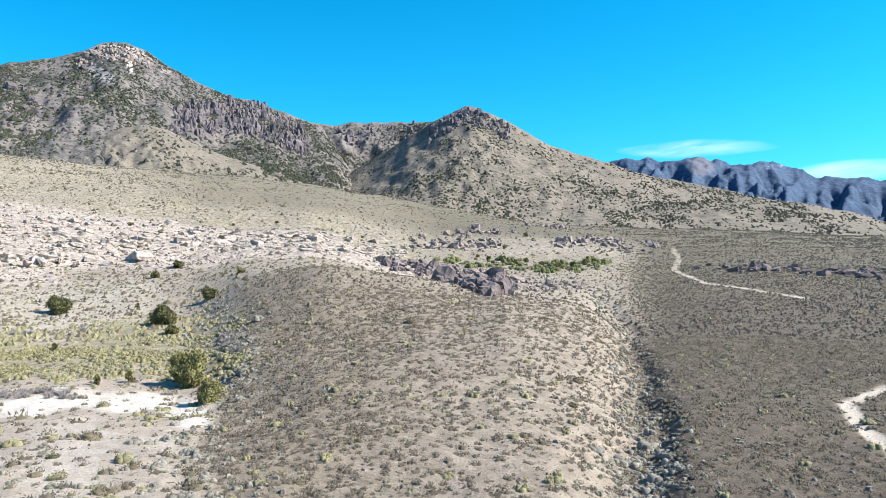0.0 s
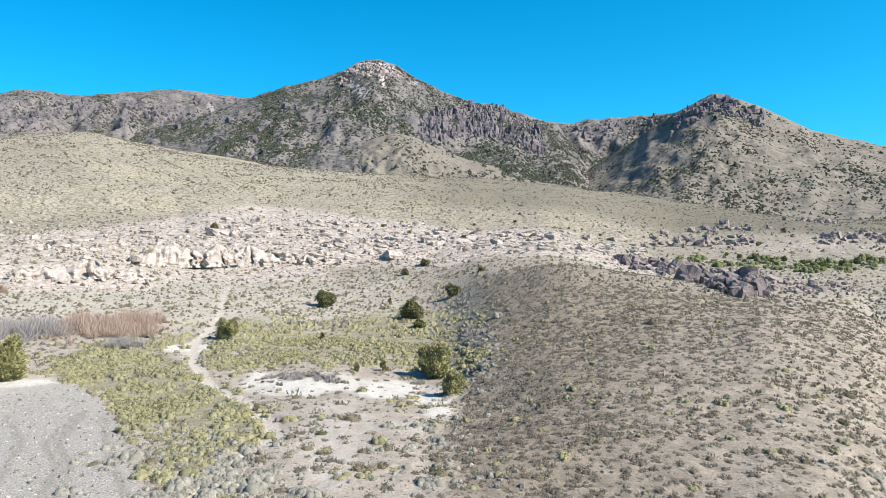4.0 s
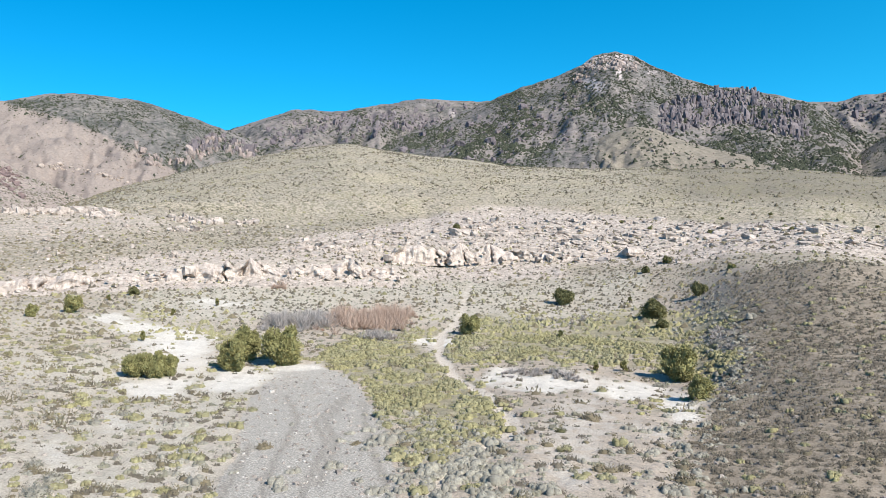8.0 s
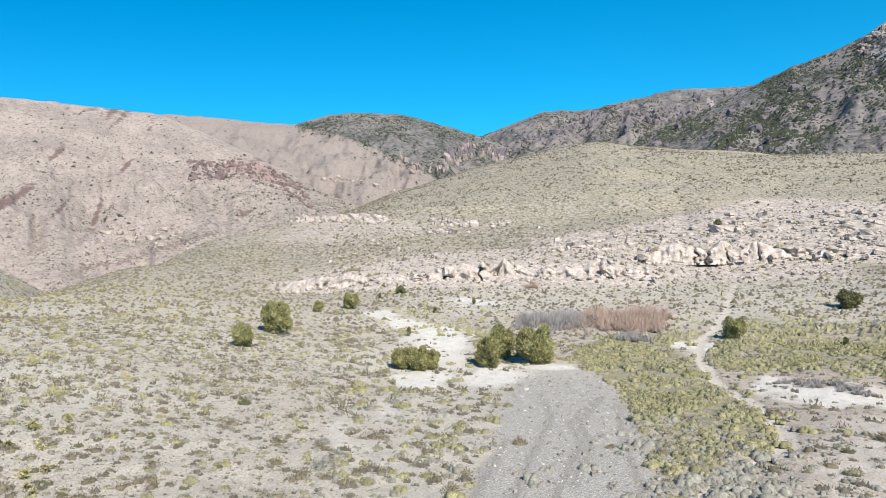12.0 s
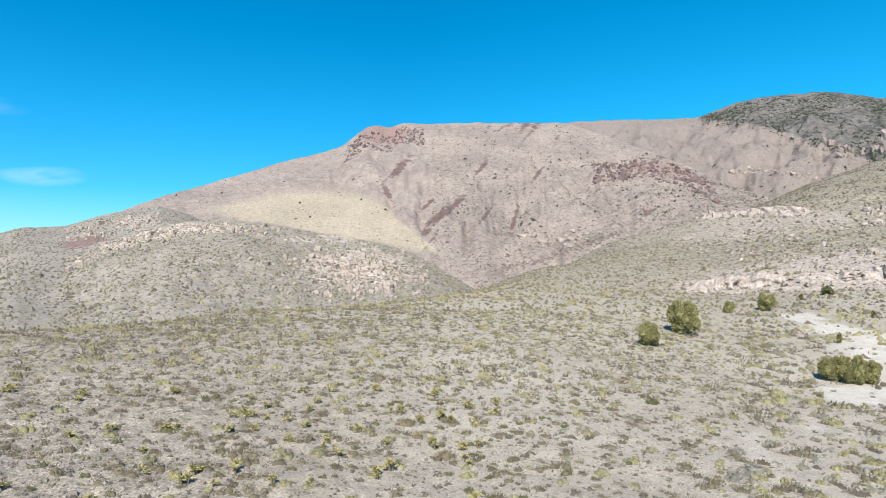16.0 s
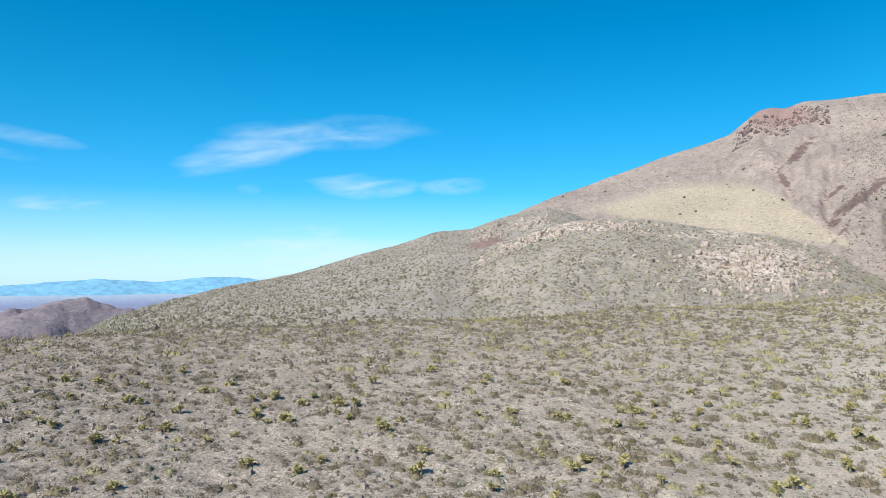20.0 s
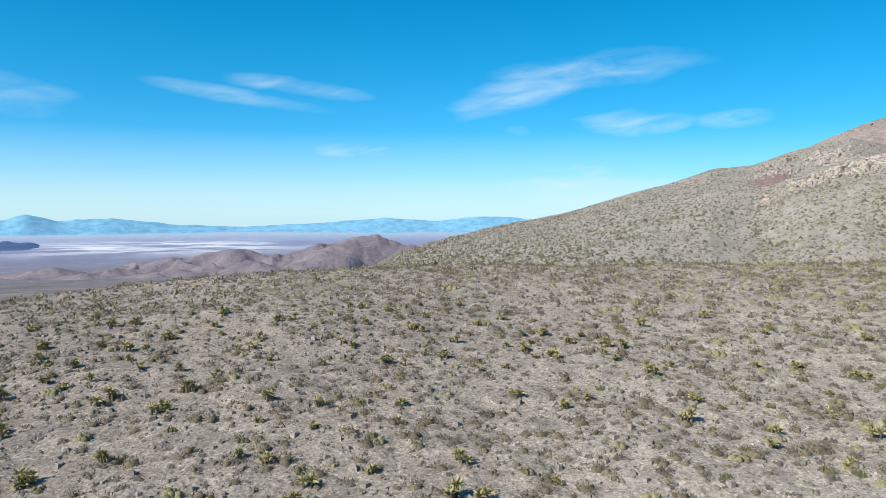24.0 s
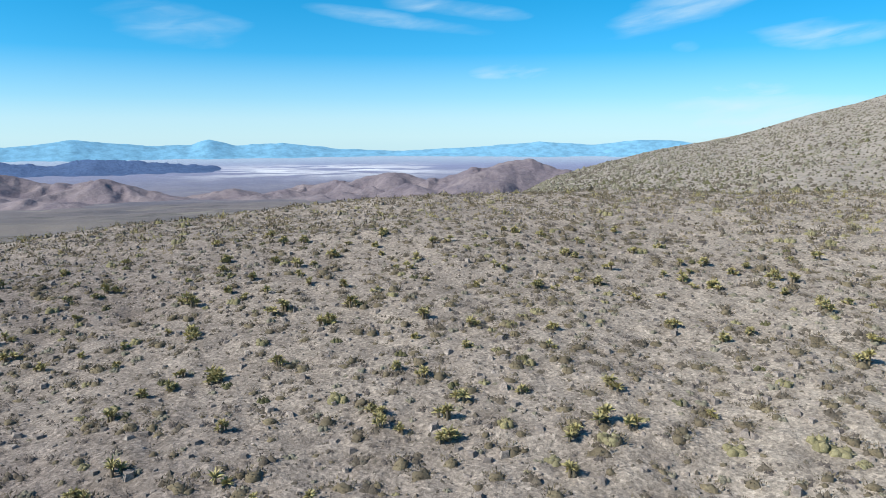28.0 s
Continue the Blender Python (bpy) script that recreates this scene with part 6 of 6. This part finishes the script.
slope_rocks("red_rocks", "reddish rocks strewn down the grey mountain", "grey_mountain", "rock_red", 330, (68.9, 78), (-1.0, 0.5, [(68.9, 6.3), (71.4, 7.7), (73.9, 8.5), (78, 8.2)]), 1.7, 849, 0.8)
slope_rocks("canyon_rocks", "pale rocks beside the canyon wash", "grey_mountain", "rock_cream", 50, (81.8, 1.7), (2.9, 0.4), 1.3, 850, 0.7)
slope_rocks("pale_ledge", "pale ledge of rock in the canyon", "scrub_hill", "rock_cream", 60, (62.2, 68), (-0.2, 0.15, [(62.2, 6.9), (65.2, 7.6), (68, 7.7)]), 1.7, 851, 0.7)


# ---------------- thickets and yuccas ----------------
def thicket(name, mat, label, line, n, high, seed, wide=2.5):
    """A stand of leafless bushes: twigs that fan out of many crowns."""
    rng = np.random.default_rng(seed)
    per = 70
    m = max(n // per, 3)
    t = np.repeat(rng.uniform(0, len(line) - 1, m), per)
    az = np.interp(t, np.arange(len(line)), [p[0] for p in line]) + np.repeat(rng.normal(0, 0.3, m), per)
    r = np.interp(t, np.arange(len(line)), [p[1] for p in line]) + np.repeat(rng.normal(0, wide, m), per)
    x, y = polar(az, r)
    n = len(x)
    ends = np.clip(np.minimum(t, len(line) - 1 - t) * 2.2, 0.3, 1) ** 0.6
    h = high * ends * np.repeat(rng.uniform(0.3, 1.15, m), per)
    a, k = rng.uniform(0, 6.283, n), rng.uniform(0, 1, n) ** 0.7
    fan = 0.95 * np.minimum(h, 2.2)
    rise = h * np.sqrt(np.clip(1.05 - 0.75 * k * k, 0.1, 1)) * rng.uniform(0.55, 1.0, n)
    start = rng.uniform(0.0, 0.55, n)
    bx, by, bz = x + np.cos(a) * fan * k * start, y + np.sin(a) * fan * k * start, ground_z(az, r) - 0.05 + rise * start * 0.8
    tx, ty, tz = x + np.cos(a) * fan * k + rng.normal(0, 0.12, n), y + np.sin(a) * fan * k + rng.normal(0, 0.12, n), ground_z(az, r) + rise
    w = rng.uniform(0.02, 0.055, n)
    b = rng.uniform(0, math.pi, n)
    dx, dy = np.cos(b) * w, np.sin(b) * w
    v = np.stack([np.stack([bx - dx, by - dy, bz], -1), np.stack([bx + dx, by + dy, bz], -1), np.stack([tx, ty, tz], -1)], 1).reshape(-1, 3)
    ob = mesh_np(name, v, np.arange(n * 3).reshape(-1, 3), M[mat])
    return tagged(ob, label, "thicket", kind="stuff")


thicket("willow_thicket", "twig_rust", "leafless rust-coloured willow thicket", [(40.6, 143), (42.5, 140), (44.5, 138), (47.6, 139)], 15000, 3.3, 901, 4.2)
thicket("willow_thicket", "twig_grey", "leafless grey willow thicket", [(46.6, 138), (49, 137), (52.6, 139)], 12000, 2.8, 902, 3.2)
thicket("willow_thicket", "twig_grey", "low grey-mauve leafless brush", [(42, 123), (43.3, 122), (44.6, 124)], 3000, 1.9, 903, 1.4)
thicket("grey_brush", "twig_grey", "low grey leafless brush on the sand", [(27, 89), (29, 92), (31.3, 94), (33, 93)], 5000, 0.9, 904, 1.4)
thicket("grey_brush", "twig_grey", "low grey leafless brush by the gully", [(16, 105), (17, 112), (17.5, 120)], 3000, 1.1, 905, 2.0)
thicket("grey_brush", "twig_grey", "band of low grey brush across the meadow", [(25, 140), (29, 142), (33, 140)], 3500, 0.9, 906, 1.5)
thicket("grey_brush", "twig_rust", "low rust-coloured bush below the cliff", [(50.6, 180), (52, 181)], 1500, 2.0, 907, 1.2)


def yucca(seed, label):
    rng = np.random.default_rng(seed)
    root = new("yucca")
    for k in range(rng.integers(2, 6)):
        bm = bmesh.new()
        a = rng.uniform(0, 6.28)
        off = rng.uniform(0.05, 0.45)
        c = Vector((math.cos(a) * off, math.sin(a) * off, rng.uniform(0.1, 0.6)))
        for q in range(34):
            d = Vector((rng.normal(), rng.normal(), rng.uniform(-0.1, 1.5))).normalized()
            s = d.cross(Vector((rng.normal(), rng.normal(), rng.normal()))).normalized() * 0.045
            L = rng.uniform(0.30, 0.5)
            b0 = c + d * 0.04
            m = c + d * L * 0.5
            v = [bm.verts.new(b0 - s), bm.verts.new(b0 + s), bm.verts.new(m + s), bm.verts.new(m - s), bm.verts.new(c + d * L - Vector((0, 0, 0.05)))]
            bm.faces.new(v[:4])
            bm.faces.new((v[3], v[2], v[4]))
        part("rosette", bm, M["yucca"], root)
        bm = bmesh.new()
        bmesh.ops.create_cone(bm, segments=7, radius1=0.09, radius2=0.065, depth=c.z + 0.15)
        bmesh.ops.translate(bm, verts=bm.verts, vec=(c.x, c.y, c.z / 2 - 0.06))
        part("trunk", bm, M["dry"], root, "shaggy trunk of dead brown leaves")
    return tagged(root, label, "yucca", group="yuccas on the slope")


YUCCAS = [yucca(920 + k, "spiky yellow-green yucca clump on stony soil") for k in range(6)]


def plant_yuccas(n=230):
    rng = np.random.default_rng(940)
    done = 0
    while done < n:
        az, r = rng.uniform(84, 190), math.sqrt(rng.uniform(21 ** 2, 62 ** 2))
        if vnoise(*[float(c) / 7 for c in polar(az, r)], 5) < 0.35:
            continue
        x, y = polar(az, r)
        m = pose(float(x), float(y), float(ground_z(az, r)) - 0.03, 0, 0, rng.uniform(0, 360))
        ob = YUCCAS[done] if done < len(YUCCAS) else copy_thing(YUCCAS[done % len(YUCCAS)], m)
        s = rng.uniform(0.48, 0.92)
        ob.matrix_basis = m @ Matrix.Diagonal((s, s, s * rng.uniform(0.9, 1.25), 1))
        done += 1


plant_yuccas()


@density(0.16)
def d_yucca(az, r):
    return (0.055 + 0.085 * np.clip((az - 72) / 8, 0, 1) * np.clip((128 - az) / 12, 0, 1)) * np.clip((az - 66) / 8, 0, 1) * (0.4 + clump(az, r, 8, 79))


def far_yuccas():
    az, r = sow(d_yucca, 62, 190, seed=950)
    x, y = polar(az, r)
    rng = np.random.default_rng(951)
    scatter("yucca_plants", SPIKY, x, y, ground_z(az, r), 0.40 * np.exp(rng.normal(0, 0.25, len(x))), M["yucca"], "many small yellow-green yuccas across the slope", "yuccas", 952, (0.9, 1.4))
    az, r = sow(d_yucca, 30, 62, seed=953)
    k = np.random.default_rng(954).uniform(0, 1, len(az)) < 0.5
    x, y = polar(az[k], r[k])
    scatter("olive_shrubs", BUSH[0], x, y, ground_z(az[k], r[k]), 0.36 * np.ones(k.sum()), M["green"], "olive-green shrubs on the stony slope", "shrubs", 955)


far_yuccas()


# ---------------- single shrubs that stand out ----------------
SHRUB = {}
SHRUB_LABEL = {"dry": "dry tan twiggy bush on pale soil", "rabbit": "yellow-green rounded rabbitbrush on gravelly soil", "green": "small olive-green bush on stony soil", "pale_sage": "pale grey sagebrush clump beside the wash"}


def shrub_mesh(mat, k):
    v1, f1 = dome(11, 4, 970 + k, 0.7, 0.2)
    v2, f2 = leaves(260, 975 + k, 0.22, 0.8, 0.7, 0.35, 0.7)
    v, f = joined((v1 * np.array([0.78, 0.78, 0.8]), f1), (v2, f2))
    ob = mesh_np("shrub", v, f, M[mat], None, True)
    return ob.data, ob


def shrub_at(az, el, mat, size):
    r = el_r(az, el)
    x, y = polar(az, r)
    if mat not in SHRUB:
        SHRUB[mat], ob = shrub_mesh(mat, len(SHRUB))
    else:
        ob = new("shrub", SHRUB[mat])
    ob.matrix_basis = pose(float(x), float(y), float(ground_z(az, r)) - 0.04, 0, 0, (az * 53) % 360) @ Matrix.Diagonal((size, size * 0.9, size * 0.85, 1))
    tagged(ob, SHRUB_LABEL[mat], "shrub", group="single shrubs")


for spot in (
        (33.4, -10.0, 'dry', 0.9), (26.4, -11.2, 'dry', 1.1), (28.7, -12.2, 'green', 0.6), (28.4, -13.5, 'rabbit', 0.7), (21.7, -10.1, 'dry', 0.5),
        (25.5, -8.9, 'rabbit', 0.8), (21.2, -8.4, 'pale_sage', 0.9), (30.5, -10.9, 'dry', 0.4), (44.9, -13.1, 'dry', 0.35), (25.7, -15.0, 'dry', 0.7),
        (32.3, -12.4, 'dry', 0.3), (52.1, -13.2, 'dry', 0.7), (59.2, -12.9, 'rabbit', 0.6), (59.4, -15.8, 'rabbit', 0.55), (56.8, -11.9, 'rabbit', 0.5),
        (53.0, -10.4, 'rabbit', 0.6), (45.1, -13.2, 'dry', 0.4), (55.3, -11.5, 'rabbit', 0.45), (64.3, -16.2, 'rabbit', 0.6), (67.6, -15.0, 'pale_sage', 1.0),
        (66.6, -14.3, 'pale_sage', 0.8), (67.8, -13.2, 'pale_sage', 0.7), (64.0, -10.6, 'pale_sage', 0.8), (62.1, -10.2, 'pale_sage', 0.7), (73.8, -9.9, 'green', 0.7),
        (60.4, -9.0, 'dry', 0.5), (65.7, -5.4, 'dry', 0.9), (93.1, -11.9, 'dry', 0.8), (89.9, -14.0, 'dry', 0.7), (100.0, -13.8, 'rabbit', 0.6),
        (95.2, -8.5, 'dry', 0.7), (79.7, -10.1, 'dry', 0.6), (94.4, -13.0, 'rabbit', 0.5), (-10.6, -8.1, 'dry', 0.9), (-16.7, -10.1, 'green', 0.5),
        (2.6, -3.4, 'dry', 1.2), (1.0, -3.3, 'dry', 1.0), (-10.2, -10.0, 'green', 0.6), (-6.3, -12.3, 'dry', 0.5), (15.7, -7.2, 'pale_sage', 1.3),
        (16.8, -5.2, 'pale_sage', 1.2), (21.0, -8.4, 'pale_sage', 0.8),):
    shrub_at(*spot)


def gully_bushes(line, n, seed, wide):
    """Pale sage crowding the floor of a gully."""
    rng = np.random.default_rng(seed)
    t = rng.uniform(0, len(line) - 1, n)
    az = np.interp(t, np.arange(len(line)), [p[0] for p in line])
    r = np.interp(t, np.arange(len(line)), [p[1] for p in line]) + rng.normal(0, 2.5, n)
    az = az + np.degrees(rng.normal(0, wide, n) / r)
    x, y = polar(az, r)
    scatter("gully_sage", FUZZ, x, y, ground_z(az, r) - 0.05, 0.36 * np.exp(rng.normal(0, 0.35, n)), M["pale_sage"], "pale grey sagebrush along the gully floor", seed=seed, soft=True)


gully_bushes([(18.9, 44), (19.3, 58), (17.0, 80), (15.1, 100), (17.2, 122), (17.6, 145)], 330, 981, 2.4)
gully_bushes([(a, d) for d, a in GULLY[:-1]], 520, 982, 1.7)
gully_bushes([(66, 42), (67, 70), (67.5, 95), (69, 130)], 45, 983, 1.6)
gully_bushes([(36, 40), (37, 47), (38.5, 55), (40, 63)], 420, 985, 3.0)
gully_bushes([(57, 42), (58.5, 55), (59.5, 72)], 34, 984, 3.0)


def slope_brush(hill, line, n, mat, size, seed, label):
    """Brush crowding a line (azimuth, elevation) along a slope."""
    rng = np.random.default_rng(seed)
    t = rng.uniform(0, len(line) - 1, n)
    az = np.interp(t, np.arange(len(line)), [p[0] for p in line]) + rng.normal(0, 0.25, n)
    el = np.interp(t, np.arange(len(line)), [p[1] for p in line]) + rng.normal(0, 0.13, n)
    v = np.array([slope_v(hill, a, e) for a, e in zip(az, el)])
    r, z = on_slope(hill, az, v)
    x, y = polar(az, r)
    scatter("wash_brush", BUSH[1], x, y, z - 0.1, size * np.exp(rng.normal(0, 0.3, n)), M[mat], label, seed=seed)


slope_brush("grey_mountain", [(86, 0.2), (83, 0.9), (80.5, 1.7), (78, 2.7), (76, 3.3)], 420, "mauve", 0.9, 991, "mauve-brown brush along the canyon wash")
slope_brush("grey_mountain", [(83, 1.9), (80, 2.6), (77, 3.2)], 260, "pale_sage", 0.8, 992, "grey brush along the canyon wash")


def grove():
    """Green bushes crowding the flat behind the outcrop."""
    rng = np.random.default_rng(986)
    spots = [(-0.5, 1.7), (-3.2, 1.3), (-5.8, 1.2), (-8.4, 1.0), (-11.0, 1.1), (-12.1, 1.5), (-5.0, 1.6), (-9.5, 1.2)]
    pts = []
    for k in range(150):
        a, e = spots[k % len(spots)]
        az = a + rng.normal(0, 0.8)
        pts.append((az, el_r(az, e - 0.25 + rng.normal(0, 0.14))))
    az, r = np.array(pts).T
    x, y = polar(az, r)
    scatter("green_bushes", FUZZ, x, y, ground_z(az, r) - 0.1, 1.15 * np.exp(rng.normal(0, 0.35, len(x))), M["grove"], "grove of olive-green bushes behind the outcrop", "bushes", 987, (0.9, 1.4), True)


grove()


def gravel_stones():
    rng = np.random.default_rng(995)
    n = 1000
    az, r = rng.uniform(41, 55, n), np.sqrt(rng.uniform(38 ** 2, 92 ** 2, n))
    k = zone_gravel(az, r) > 0.6
    x, y = polar(az[k], r[k])
    scatter("gravel_stones", [dome(5, 2, 996 + s, 0.7, 0.3) for s in range(4)], x, y, ground_z(az[k], r[k]) - 0.01, 0.05 * np.exp(rng.normal(0, 0.5, k.sum())), M["stone_pale"], "pale loose stones on the gravel wash", "stones", 997)


gravel_stones()
